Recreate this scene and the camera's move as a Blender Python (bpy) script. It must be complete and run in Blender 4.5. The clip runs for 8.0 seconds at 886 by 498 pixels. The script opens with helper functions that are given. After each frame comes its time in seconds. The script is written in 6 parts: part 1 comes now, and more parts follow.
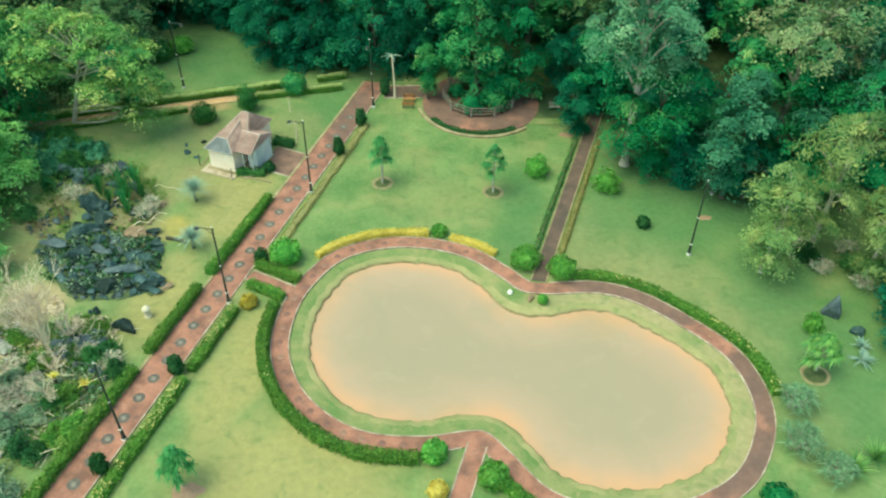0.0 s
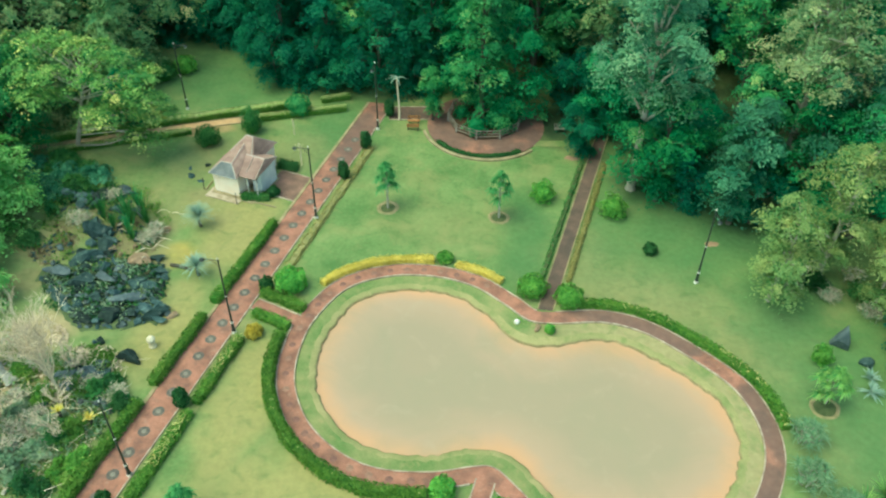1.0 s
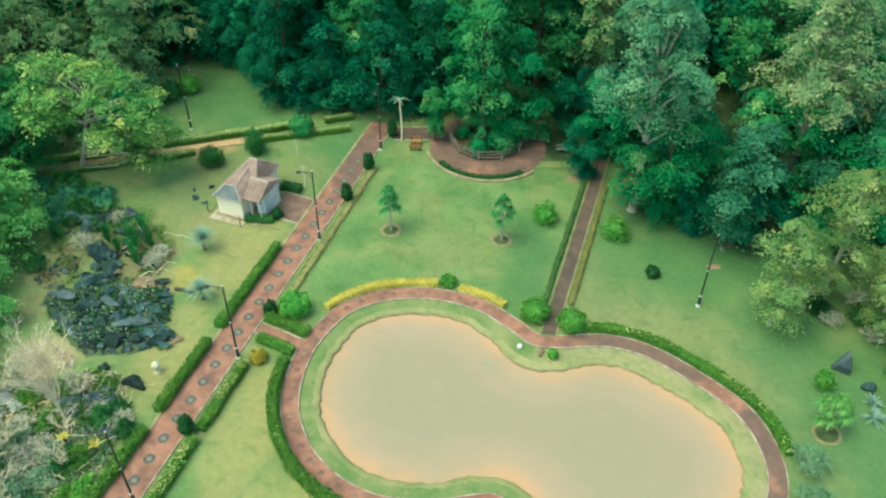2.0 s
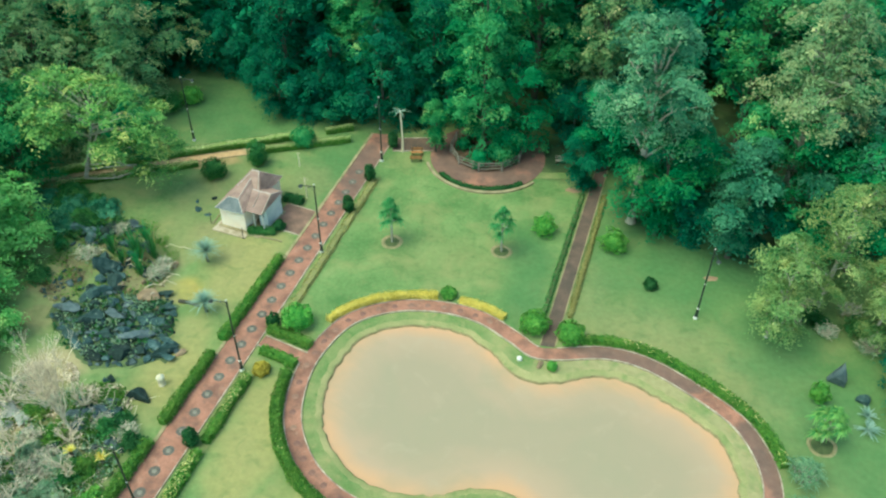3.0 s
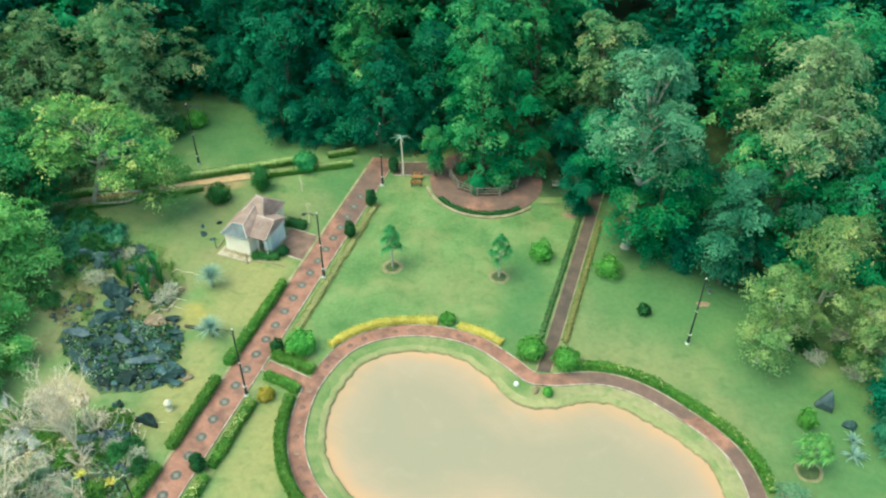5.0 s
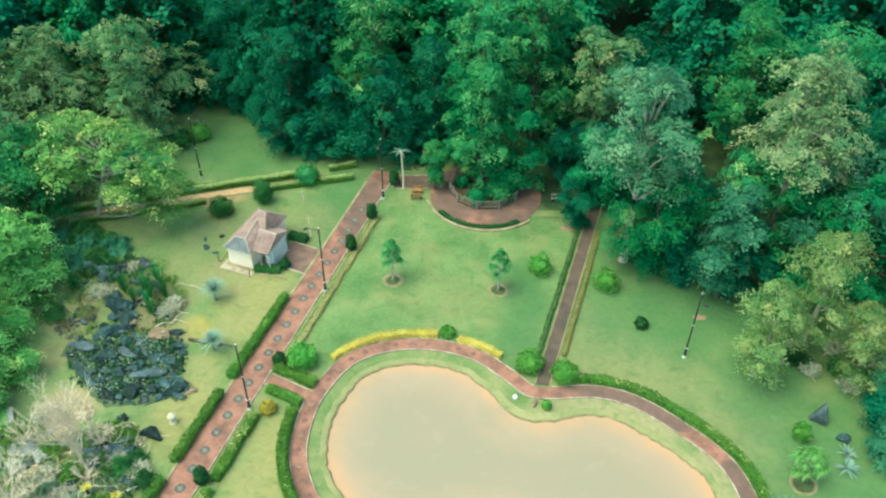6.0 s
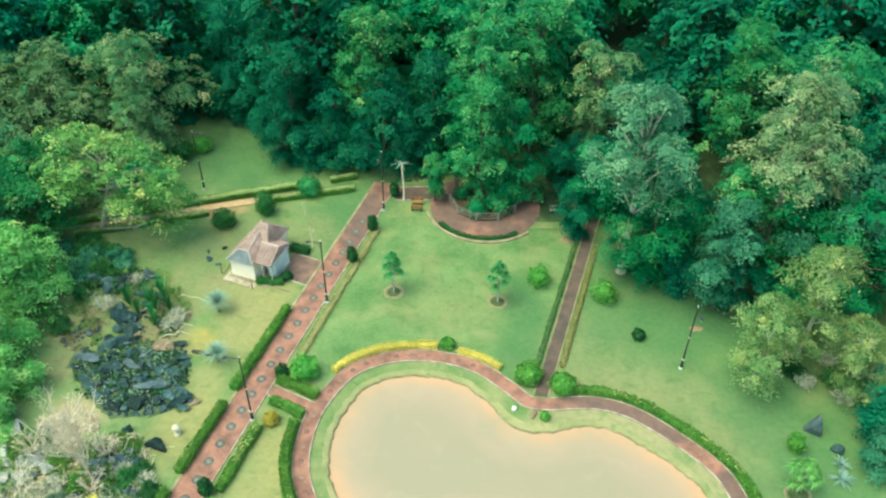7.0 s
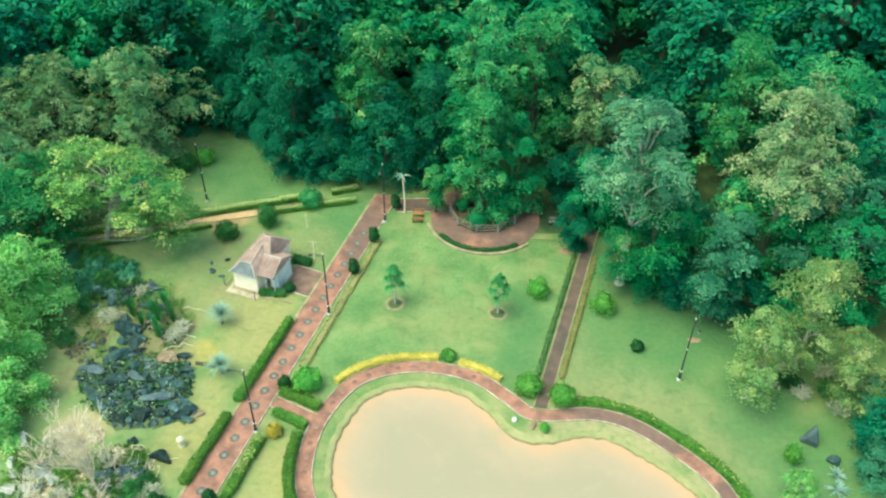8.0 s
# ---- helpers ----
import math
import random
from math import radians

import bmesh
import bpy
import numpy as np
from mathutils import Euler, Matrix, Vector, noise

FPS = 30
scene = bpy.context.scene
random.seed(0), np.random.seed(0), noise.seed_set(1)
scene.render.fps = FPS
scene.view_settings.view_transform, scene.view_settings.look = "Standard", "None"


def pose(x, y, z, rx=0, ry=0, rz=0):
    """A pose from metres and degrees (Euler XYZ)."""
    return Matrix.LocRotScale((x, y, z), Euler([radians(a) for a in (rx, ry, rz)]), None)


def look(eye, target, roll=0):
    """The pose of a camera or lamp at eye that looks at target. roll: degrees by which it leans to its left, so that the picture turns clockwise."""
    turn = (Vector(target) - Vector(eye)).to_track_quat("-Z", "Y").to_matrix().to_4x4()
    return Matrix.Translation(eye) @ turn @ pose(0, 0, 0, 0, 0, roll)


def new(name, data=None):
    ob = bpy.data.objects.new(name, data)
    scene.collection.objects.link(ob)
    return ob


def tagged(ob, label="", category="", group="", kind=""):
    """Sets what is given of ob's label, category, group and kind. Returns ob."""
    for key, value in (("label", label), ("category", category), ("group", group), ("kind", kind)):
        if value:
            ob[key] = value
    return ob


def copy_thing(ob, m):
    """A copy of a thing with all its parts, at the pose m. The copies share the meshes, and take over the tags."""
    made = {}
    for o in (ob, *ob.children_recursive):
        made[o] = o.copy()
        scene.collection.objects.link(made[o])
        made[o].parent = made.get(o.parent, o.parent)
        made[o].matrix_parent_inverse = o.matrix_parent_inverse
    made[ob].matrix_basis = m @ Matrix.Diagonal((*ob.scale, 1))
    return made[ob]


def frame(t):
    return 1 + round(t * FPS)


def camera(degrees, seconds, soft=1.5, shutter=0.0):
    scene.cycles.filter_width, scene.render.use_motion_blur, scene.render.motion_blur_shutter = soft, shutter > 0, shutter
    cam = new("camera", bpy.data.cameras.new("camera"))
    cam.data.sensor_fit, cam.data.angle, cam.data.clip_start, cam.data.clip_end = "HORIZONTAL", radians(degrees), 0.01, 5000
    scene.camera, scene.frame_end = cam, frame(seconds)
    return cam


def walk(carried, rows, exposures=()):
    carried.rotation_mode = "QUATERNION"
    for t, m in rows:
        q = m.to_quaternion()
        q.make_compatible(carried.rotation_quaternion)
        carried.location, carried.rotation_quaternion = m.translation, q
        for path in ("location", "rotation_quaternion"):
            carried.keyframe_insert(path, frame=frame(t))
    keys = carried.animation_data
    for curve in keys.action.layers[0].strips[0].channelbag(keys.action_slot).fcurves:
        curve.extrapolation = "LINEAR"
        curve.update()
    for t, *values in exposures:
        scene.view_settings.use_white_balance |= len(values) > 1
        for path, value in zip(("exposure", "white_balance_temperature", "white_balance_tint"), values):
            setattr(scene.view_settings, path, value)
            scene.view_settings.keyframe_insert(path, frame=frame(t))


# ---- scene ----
cam = camera(56.4, 8.0, soft=2.3)
PATH = [
    (0, (0.128, 0.983, 42.058), (-0.096, 2.471, 40.74), 0.5),
    (0.5, (-0.275, 1.73, 42.612), (-0.499, 3.22, 41.297), 0.5),
    (1, (-0.628, 2.428, 43.278), (-0.851, 3.919, 41.965), 0.6),
    (1.5, (-0.84, 2.953, 43.919), (-1.066, 4.452, 42.615), 0.5),
    (3, (-1.023, 3.182, 45.899), (-1.248, 4.68, 44.593), 0.5),
    (3.5, (-1.049, 3.14, 46.515), (-1.276, 4.641, 45.213), 0.5),
    (4, (-1.056, 3.111, 47.156), (-1.283, 4.613, 45.855), 0.5),
    (5.5, (-0.938, 3.0, 49.24), (-1.163, 4.504, 47.94), 0.6),
    (6, (-1.001, 2.905, 49.846), (-1.226, 4.414, 48.552), 0.6),
    (6.5, (-1.025, 2.792, 50.482), (-1.249, 4.303, 49.191), 0.6),
    (7, (-1.004, 2.669, 51.122), (-1.229, 4.182, 49.834), 0.6),
    (7.5, (-1.036, 2.555, 51.748), (-1.262, 4.071, 50.463), 0.5),
    (8, (-1.127, 2.464, 52.241), (-1.351, 3.984, 50.96), 0.6),
]
walk(cam, [(t, look(eye, target, roll)) for t, eye, target, roll in PATH], [(0.0, 1.14, 7600, -21), (0.5, 1.01, 7450, -24), (1.0, 1.07, 7450, -23), (1.5, 1.08, 7400, -23), (3.5, 1.1, 6830, -22), (5.5, 1.28, 6930, -20), (7.0, 1.35, 7080, -20), (8.0, 1.46, 7180, -20)])

# ---- world, sun, exposure ----
SUN_EL, SUN_AZ = 64.0, 240.0      # degrees above the horizon; degrees from +y towards +x
world = bpy.data.worlds.new("overcast_sky")
scene.world = world
world.use_nodes = True
wn = world.node_tree
sky = wn.nodes.new("ShaderNodeTexSky")
sky.sky_type, sky.sun_disc = "NISHITA", False
sky.sun_elevation, sky.sun_rotation = radians(SUN_EL), radians(SUN_AZ)
sky.dust_density, sky.air_density, sky.ozone_density = 1.6, 1.0, 1.2
wn.links.new(sky.outputs[0], wn.nodes["Background"].inputs[0])
wn.nodes["Background"].inputs[1].default_value = 0.15
sun = new("sun", bpy.data.lights.new("sun", "SUN"))
sun.data.energy, sun.data.angle, sun.data.color = 1.25, radians(48), (1.0, 0.93, 0.8)
sun_way = Vector((math.sin(radians(SUN_AZ)) * math.cos(radians(SUN_EL)), math.cos(radians(SUN_AZ)) * math.cos(radians(SUN_EL)), math.sin(radians(SUN_EL))))
sun.matrix_world = look(sun_way * 100, (0, 0, 0))


# ---- materials ----
def material(name, dark, light, scale=3.0, rough=0.85, bump=0.3, fine=40.0, third=None, island=0.0, translucent=0.0, spec=0.3, obj_random=0.0, metal=0.0, coords="Object", sprays=0.0):
    """Two-scale mottled surface: a broad noise mixes dark and light, a fine noise adds grain and relief."""
    m = bpy.data.materials.new(name)
    m.use_nodes = True
    t = m.node_tree
    n, k = t.nodes, t.links
    b = n["Principled BSDF"]
    b.inputs["Roughness"].default_value = rough
    b.inputs["Specular IOR Level"].default_value = spec
    b.inputs["Metallic"].default_value = metal
    tc = n.new("ShaderNodeTexCoord")
    big, small = n.new("ShaderNodeTexNoise"), n.new("ShaderNodeTexNoise")
    big.inputs["Scale"].default_value, big.inputs["Detail"].default_value = scale, 5
    small.inputs["Scale"].default_value, small.inputs["Detail"].default_value = fine, 4
    for q in (big, small):
        k.new(tc.outputs[coords], q.inputs["Vector"])
    ramp = n.new("ShaderNodeValToRGB")
    e = ramp.color_ramp.elements
    e[0].position, e[1].position = 0.32, 0.62 if third else 0.68
    e[0].color, e[1].color = (*dark, 1), (*light, 1)
    if third:
        x = e.new(0.76)
        x.color = (*third, 1)
    tone = big.outputs["Fac"]
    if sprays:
        # each spray of leaves has its own tone, from dark to pale
        leaf_tone, blend = n.new("ShaderNodeAttribute"), n.new("ShaderNodeMix")
        leaf_tone.attribute_name = "leaf_tone"
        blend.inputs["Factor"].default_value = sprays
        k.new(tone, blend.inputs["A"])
        k.new(leaf_tone.outputs["Fac"], blend.inputs["B"])
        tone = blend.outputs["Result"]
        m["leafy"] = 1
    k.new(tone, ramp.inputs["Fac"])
    hsv = n.new("ShaderNodeHueSaturation")
    k.new(ramp.outputs["Color"], hsv.inputs["Color"])
    add = n.new("ShaderNodeMapRange")
    add.inputs["To Min"].default_value, add.inputs["To Max"].default_value = 0.72, 1.28
    k.new(small.outputs["Fac"], add.inputs["Value"])
    value = add.outputs[0]
    for amount, node, socket in ((island, "ShaderNodeNewGeometry", "Random Per Island"), (obj_random, "ShaderNodeObjectInfo", "Random")):
        if amount:
            g = n.new(node)
            r = n.new("ShaderNodeMapRange")
            r.inputs["To Min"].default_value, r.inputs["To Max"].default_value = 1 - amount, 1 + amount
            k.new(g.outputs[socket], r.inputs["Value"])
            mul = n.new("ShaderNodeMath")
            mul.operation = "MULTIPLY"
            k.new(value, mul.inputs[0])
            k.new(r.outputs[0], mul.inputs[1])
            value = mul.outputs[0]
            hue = n.new("ShaderNodeMapRange")
            hue.inputs["To Min"].default_value, hue.inputs["To Max"].default_value = 0.5 - amount * 0.05, 0.5 + amount * 0.05
            k.new(g.outputs[socket], hue.inputs["Value"])
            k.new(hue.outputs[0], hsv.inputs["Hue"])
    k.new(value, hsv.inputs["Value"])
    k.new(hsv.outputs["Color"], b.inputs["Base Color"])
    if bump:
        bp = n.new("ShaderNodeBump")
        bp.inputs["Strength"].default_value, bp.inputs["Distance"].default_value = bump, 0.03
        k.new(small.outputs["Fac"], bp.inputs["Height"])
        k.new(bp.outputs["Normal"], b.inputs["Normal"])
    if translucent:
        tr, mix = n.new("ShaderNodeBsdfTranslucent"), n.new("ShaderNodeMixShader")
        k.new(hsv.outputs["Color"], tr.inputs["Color"])
        mix.inputs[0].default_value = translucent
        k.new(b.outputs[0], mix.inputs[1])
        k.new(tr.outputs[0], mix.inputs[2])
        k.new(mix.outputs[0], n["Material Output"].inputs["Surface"])
    return m


def leaf_material(name, dark, light, scale=0.5, third=None):
    return material(name, dark, light, scale, 0.55, 0, 1.2, third, island=0.14, translucent=0.3, spec=0.12, obj_random=0.12, sprays=0.58)


def patch_mask(t, spots, edge=1.6, wobble=1.0):
    """Factor that is 1 inside soft, ragged ellipses (x, y, rx, ry) of the plan."""
    n, k = t.nodes, t.links
    tc = n.new("ShaderNodeTexCoord")
    nz = n.new("ShaderNodeTexNoise")
    nz.inputs["Scale"].default_value, nz.inputs["Detail"].default_value = 0.35, 6
    k.new(tc.outputs["Object"], nz.inputs["Vector"])
    total = None
    for x, y, rx, ry in spots:
        mp = n.new("ShaderNodeMapping")
        mp.inputs["Location"].default_value = (-x / rx, -y / ry, 0)
        mp.inputs["Scale"].default_value = (1 / rx, 1 / ry, 0)
        k.new(tc.outputs["Object"], mp.inputs["Vector"])
        ln = n.new("ShaderNodeVectorMath")
        ln.operation = "LENGTH"
        k.new(mp.outputs[0], ln.inputs[0])
        ad = n.new("ShaderNodeMath")
        ad.operation = "MULTIPLY_ADD"
        k.new(nz.outputs["Fac"], ad.inputs[0])
        ad.inputs[1].default_value = wobble
        k.new(ln.outputs["Value"], ad.inputs[2])
        mr = n.new("ShaderNodeMapRange")
        mr.interpolation_type = "SMOOTHSTEP"
        mr.inputs["From Min"].default_value, mr.inputs["From Max"].default_value = 0.5 * wobble + 1 - 0.5 * (edge - 1), 0.5 * wobble + 1 + 0.5 * (edge - 1)
        mr.inputs["To Min"].default_value, mr.inputs["To Max"].default_value = 1, 0
        k.new(ad.outputs[0], mr.inputs["Value"])
        if total is None:
            total = mr.outputs[0]
        else:
            mx = n.new("ShaderNodeMath")
            mx.operation = "MAXIMUM"
            k.new(total, mx.inputs[0])
            k.new(mr.outputs[0], mx.inputs[1])
            total = mx.outputs[0]
    return total


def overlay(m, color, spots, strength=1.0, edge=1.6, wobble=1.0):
    """Lay a second colour, of earth, grass or painted shade, over a material inside the given patches."""
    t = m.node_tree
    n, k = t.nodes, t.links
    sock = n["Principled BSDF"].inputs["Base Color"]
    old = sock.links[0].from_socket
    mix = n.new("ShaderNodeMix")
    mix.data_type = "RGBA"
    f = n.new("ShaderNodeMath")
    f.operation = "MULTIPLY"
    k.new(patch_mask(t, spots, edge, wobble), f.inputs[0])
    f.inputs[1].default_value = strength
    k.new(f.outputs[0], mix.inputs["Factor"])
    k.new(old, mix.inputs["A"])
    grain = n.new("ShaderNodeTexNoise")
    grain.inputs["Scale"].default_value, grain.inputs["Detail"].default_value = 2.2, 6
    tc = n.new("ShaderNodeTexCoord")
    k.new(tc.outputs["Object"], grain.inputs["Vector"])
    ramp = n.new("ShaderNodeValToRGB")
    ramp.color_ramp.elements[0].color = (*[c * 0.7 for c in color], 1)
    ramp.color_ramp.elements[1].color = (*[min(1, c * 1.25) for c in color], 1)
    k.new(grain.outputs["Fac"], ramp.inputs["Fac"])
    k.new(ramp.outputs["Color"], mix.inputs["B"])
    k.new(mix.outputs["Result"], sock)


M = {}
M["lawn"] = material("lawn_grass", (0.105, 0.2, 0.07), (0.185, 0.275, 0.105), 0.3, 0.95, 0.6, 3.5, third=(0.25, 0.3, 0.13), spec=0.1)
overlay(M["lawn"], (0.35, 0.31, 0.13), [(-13, 27, 6.5, 4.6), (-18.6, 34, 2.0, 6.5), (-24.5, 51, 3.5, 5), (-26.5, 40, 2.5, 5)], 0.85, 2.0)
overlay(M["lawn"], (0.26, 0.28, 0.12), [(6.0, 51, 3.5, 4.5), (-7.5, 54.5, 5, 3), (10, 47.5, 5, 1.6)], 0.5, 2.4)
overlay(M["lawn"], (0.5, 0.32, 0.17), [(-32.0, 65.6, 1.7, 0.9), (-34.2, 64.3, 1.3, 0.7)], 0.85, 1.7)
overlay(M["lawn"], (0.5, 0.36, 0.1), [(-28.6, 47.4, 1.4, 1.5)], 0.7, 1.8)
overlay(M["lawn"], (0.3, 0.19, 0.13), [(-38.4, 42.6, 1.7, 1.3), (-33.0, 46.6, 1.6, 0.9)], 0.8, 1.8, 2.0)
overlay(M["lawn"], (0.21, 0.26, 0.11), [(-32, 43, 5, 5.5), (-31, 31, 5.5, 6), (-36, 50, 6, 6), (-44, 58, 7, 7), (-38, 41, 4.5, 5)], 0.6, 1.7)


overlay(M["lawn"], (0.27, 0.22, 0.13), [(-32.0, 48.6, 2.2, 2.4), (-39.6, 47.4, 1.4, 2.2), (-30.6, 45.8, 1.8, 1.4), (-32.0, 31.5, 4.0, 4.0), (-29.0, 55.2, 1.6, 1.2)], 0.6, 1.9, 1.8)


def mottle(m, color, scale, lo, hi, strength):
    """Worn or lush blotches of an own shape, from a noise of its own."""
    t = m.node_tree
    n, k = t.nodes, t.links
    sock = n["Principled BSDF"].inputs["Base Color"]
    old = sock.links[0].from_socket
    tc, nz, mr, mix = n.new("ShaderNodeTexCoord"), n.new("ShaderNodeTexNoise"), n.new("ShaderNodeMapRange"), n.new("ShaderNodeMix")
    nz.inputs["Scale"].default_value, nz.inputs["Detail"].default_value, nz.inputs["Roughness"].default_value = scale, 7, 0.6
    nz.inputs["Distortion"].default_value = 0.6
    k.new(tc.outputs["Object"], nz.inputs["Vector"])
    mr.inputs["From Min"].default_value, mr.inputs["From Max"].default_value, mr.inputs["To Max"].default_value = lo, hi, strength
    k.new(nz.outputs["Fac"], mr.inputs["Value"])
    mix.data_type = "RGBA"
    k.new(mr.outputs[0], mix.inputs["Factor"])
    k.new(old, mix.inputs["A"])
    mix.inputs["B"].default_value = (*color, 1)
    k.new(mix.outputs["Result"], sock)


overlay(M["lawn"], (0.27, 0.27, 0.13), [(8, 48.8, 6, 2.5), (15, 45, 4, 4), (3.5, 53, 1.6, 4), (19, 38, 2.5, 5)], 0.6, 2.4, 2.0)
mottle(M["lawn"], (0.31, 0.29, 0.13), 0.33, 0.47, 0.7, 0.55)
mottle(M["lawn"], (0.06, 0.15, 0.05), 0.8, 0.52, 0.75, 0.5)
mottle(M["lawn"], (0.28, 0.25, 0.12), 2.6, 0.58, 0.75, 0.45)
# dark forest floor, with the trees' shade put into its colour
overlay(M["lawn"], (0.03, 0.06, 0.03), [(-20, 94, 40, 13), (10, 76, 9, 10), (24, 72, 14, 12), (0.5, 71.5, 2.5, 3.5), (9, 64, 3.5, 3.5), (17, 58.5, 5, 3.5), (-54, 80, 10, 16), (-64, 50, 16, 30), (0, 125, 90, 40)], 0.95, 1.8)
# deeper green tint standing in for shade on the lawn
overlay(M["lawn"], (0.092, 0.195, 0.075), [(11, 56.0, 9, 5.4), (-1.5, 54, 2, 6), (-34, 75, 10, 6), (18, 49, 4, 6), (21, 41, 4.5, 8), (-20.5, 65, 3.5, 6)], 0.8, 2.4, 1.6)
overlay(M["lawn"], (0.42, 0.33, 0.2), [(-35.2, 38.0, 2.2, 2.2), (-34.4, 34.8, 2.2, 2.4), (-31.6, 34.6, 1.6, 1.4)], 0.85, 1.9, 1.8)
overlay(M["lawn"], (0.29, 0.28, 0.13), [(-29.5, 60.5, 4.5, 5), (-30.5, 54, 4.5, 3.5), (-23.5, 62.5, 3, 3.5)], 0.5, 2.2, 2.2)
overlay(M["lawn"], (0.2, 0.19, 0.1), [(-33.4, 48.6, 2.6, 2.6), (-37.0, 52.6, 3.4, 2.0), (-38.6, 46.6, 2.0, 2.4), (-37.6, 49.6, 2.0, 1.4)], 0.6, 2.0, 2.4)
mottle(M["lawn"], (0.16, 0.18, 0.09), 5.0, 0.58, 0.72, 0.4)
M["bank"] = material("bank_grass", (0.13, 0.215, 0.075), (0.28, 0.29, 0.13), 0.4, 0.95, 0.6, 9.0, spec=0.1)
overlay(M["bank"], (0.35, 0.31, 0.165), [(8, 45, 8.5, 3), (14.2, 37, 3, 9), (10, 30, 4, 3)], 0.9, 1.8, 1.6)
M["bank_dry"] = material("dry_bank_grass", (0.22, 0.25, 0.105), (0.38, 0.34, 0.17), 0.5, 0.95, 0.6, 9.0, spec=0.1)
mottle(M["bank_dry"], (0.15, 0.22, 0.075), 1.1, 0.52, 0.68, 0.6)
mottle(M["bank"], (0.1, 0.2, 0.06), 0.7, 0.5, 0.7, 0.6)
mottle(M["bank"], (0.36, 0.29, 0.15), 1.7, 0.55, 0.72, 0.6)
M["bank_cut"] = material("eroded_bank_earth", (0.18, 0.155, 0.08), (0.32, 0.26, 0.15), 1.5, 1.0, 0.8, 8.0, spec=0.1)
M["silt"] = material("pond_silt", (0.28, 0.2, 0.1), (0.4, 0.3, 0.17), 1.2, 0.9, 0.3, 20)
M["paver"] = material("red_clay_pavers", (0.2, 0.1, 0.075), (0.42, 0.195, 0.14), 0.7, 0.85, 0.5, 9.0, third=(0.3, 0.16, 0.12))
M["paver_worn"] = material("worn_brown_pavers", (0.15, 0.1, 0.08), (0.3, 0.175, 0.135), 0.9, 0.9, 0.5, 9.0)
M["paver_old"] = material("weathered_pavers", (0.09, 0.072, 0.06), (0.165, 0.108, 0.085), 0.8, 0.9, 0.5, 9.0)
mottle(M["paver"], (0.15, 0.1, 0.085), 1.3, 0.5, 0.7, 0.6)
mottle(M["paver"], (0.5, 0.33, 0.25), 2.2, 0.58, 0.78, 0.5)
overlay(M["paver"], (0.15, 0.105, 0.09), [(8.5, 45.6, 7, 2.2), (15.5, 38.5, 2.2, 6), (14, 32, 3, 4), (-7, 70.5, 7, 5.5), (-18.2, 66, 2, 5)], 0.75, 1.8, 3.2)
M["medallion"] = material("grey_pavers", (0.09, 0.088, 0.078), (0.17, 0.15, 0.13), 3.0, 0.9, 0.4, 18.0, obj_random=0.12)
M["medallion_faint"] = material("worn_dark_pavers", (0.19, 0.11, 0.09), (0.31, 0.17, 0.135), 3.0, 0.9, 0.4, 18.0, obj_random=0.2)
M["medallion_core"] = material("pale_pavers", (0.18, 0.175, 0.145), (0.27, 0.25, 0.21), 5.0, 0.9, 0.4, 20.0)
M["kerb"] = material("kerb_concrete", (0.22, 0.165, 0.125), (0.58, 0.49, 0.39), 1.3, 0.9, 0.4, 12.0)
M["terrace"] = material("worn_pale_screed", (0.3, 0.25, 0.17), (0.52, 0.43, 0.34), 1.6, 0.95, 0.5, 8.0, third=(0.24, 0.26, 0.13), spec=0.1)
M["stone_edge"] = material("pale_edging_stone", (0.22, 0.19, 0.11), (0.37, 0.31, 0.19), 1.2, 0.9, 0.5, 8.0)
M["sandy"] = material("sandy_walk_surface", (0.32, 0.24, 0.14), (0.48, 0.36, 0.22), 1.2, 1.0, 0.5, 8.0, spec=0.1)
overlay(M["sandy"], (0.62, 0.4, 0.22), [(-33.0, 66.0, 3.4, 1.6)], 0.9, 1.6)
overlay(M["sandy"], (0.22, 0.15, 0.1), [(-27.3, 68.4, 2.6, 1.6)], 0.8, 1.6)
M["verge"] = material("worn_earth_verge", (0.2, 0.2, 0.1), (0.42, 0.34, 0.21), 0.8, 1.0, 0.5, 8.0, spec=0.1)
M["rim_clay"] = material("dry_clay_rim", (0.2, 0.2, 0.1), (0.36, 0.29, 0.17), 1.5, 1.0, 0.6, 8.0, spec=0.1)
M["bed_moss"] = material("mossy_bed_soil", (0.06, 0.09, 0.04), (0.13, 0.16, 0.07), 1.5, 1.0, 0.8, 8.0, spec=0.1)
M["bed_dark"] = material("dark_olive_earth", (0.035, 0.06, 0.038), (0.13, 0.18, 0.08), 0.55, 1.0, 0.8, 8.0, third=(0.22, 0.28, 0.12), spec=0.1)
M["soil"] = material("garden_soil", (0.07, 0.05, 0.035), (0.16, 0.11, 0.07), 1.5, 1.0, 0.8, 8.0, spec=0.1)
M["clay"] = material("bare_red_clay", (0.29, 0.19, 0.13), (0.4, 0.26, 0.18), 1.5, 1.0, 0.5, 8.0, spec=0.1)
M["rock"] = material("dark_basalt", (0.017, 0.048, 0.048), (0.055, 0.1, 0.096), 2.6, 0.9, 1.0, 7.0, third=(0.19, 0.23, 0.2), obj_random=0.6)
M["rock_mid"] = material("blue_grey_stone", (0.045, 0.075, 0.085), (0.12, 0.16, 0.165), 1.8, 0.85, 0.9, 6.0, obj_random=0.3)
M["rock_tan"] = material("tan_sandstone", (0.2, 0.14, 0.09), (0.36, 0.26, 0.17), 1.5, 0.9, 0.8, 6.0)
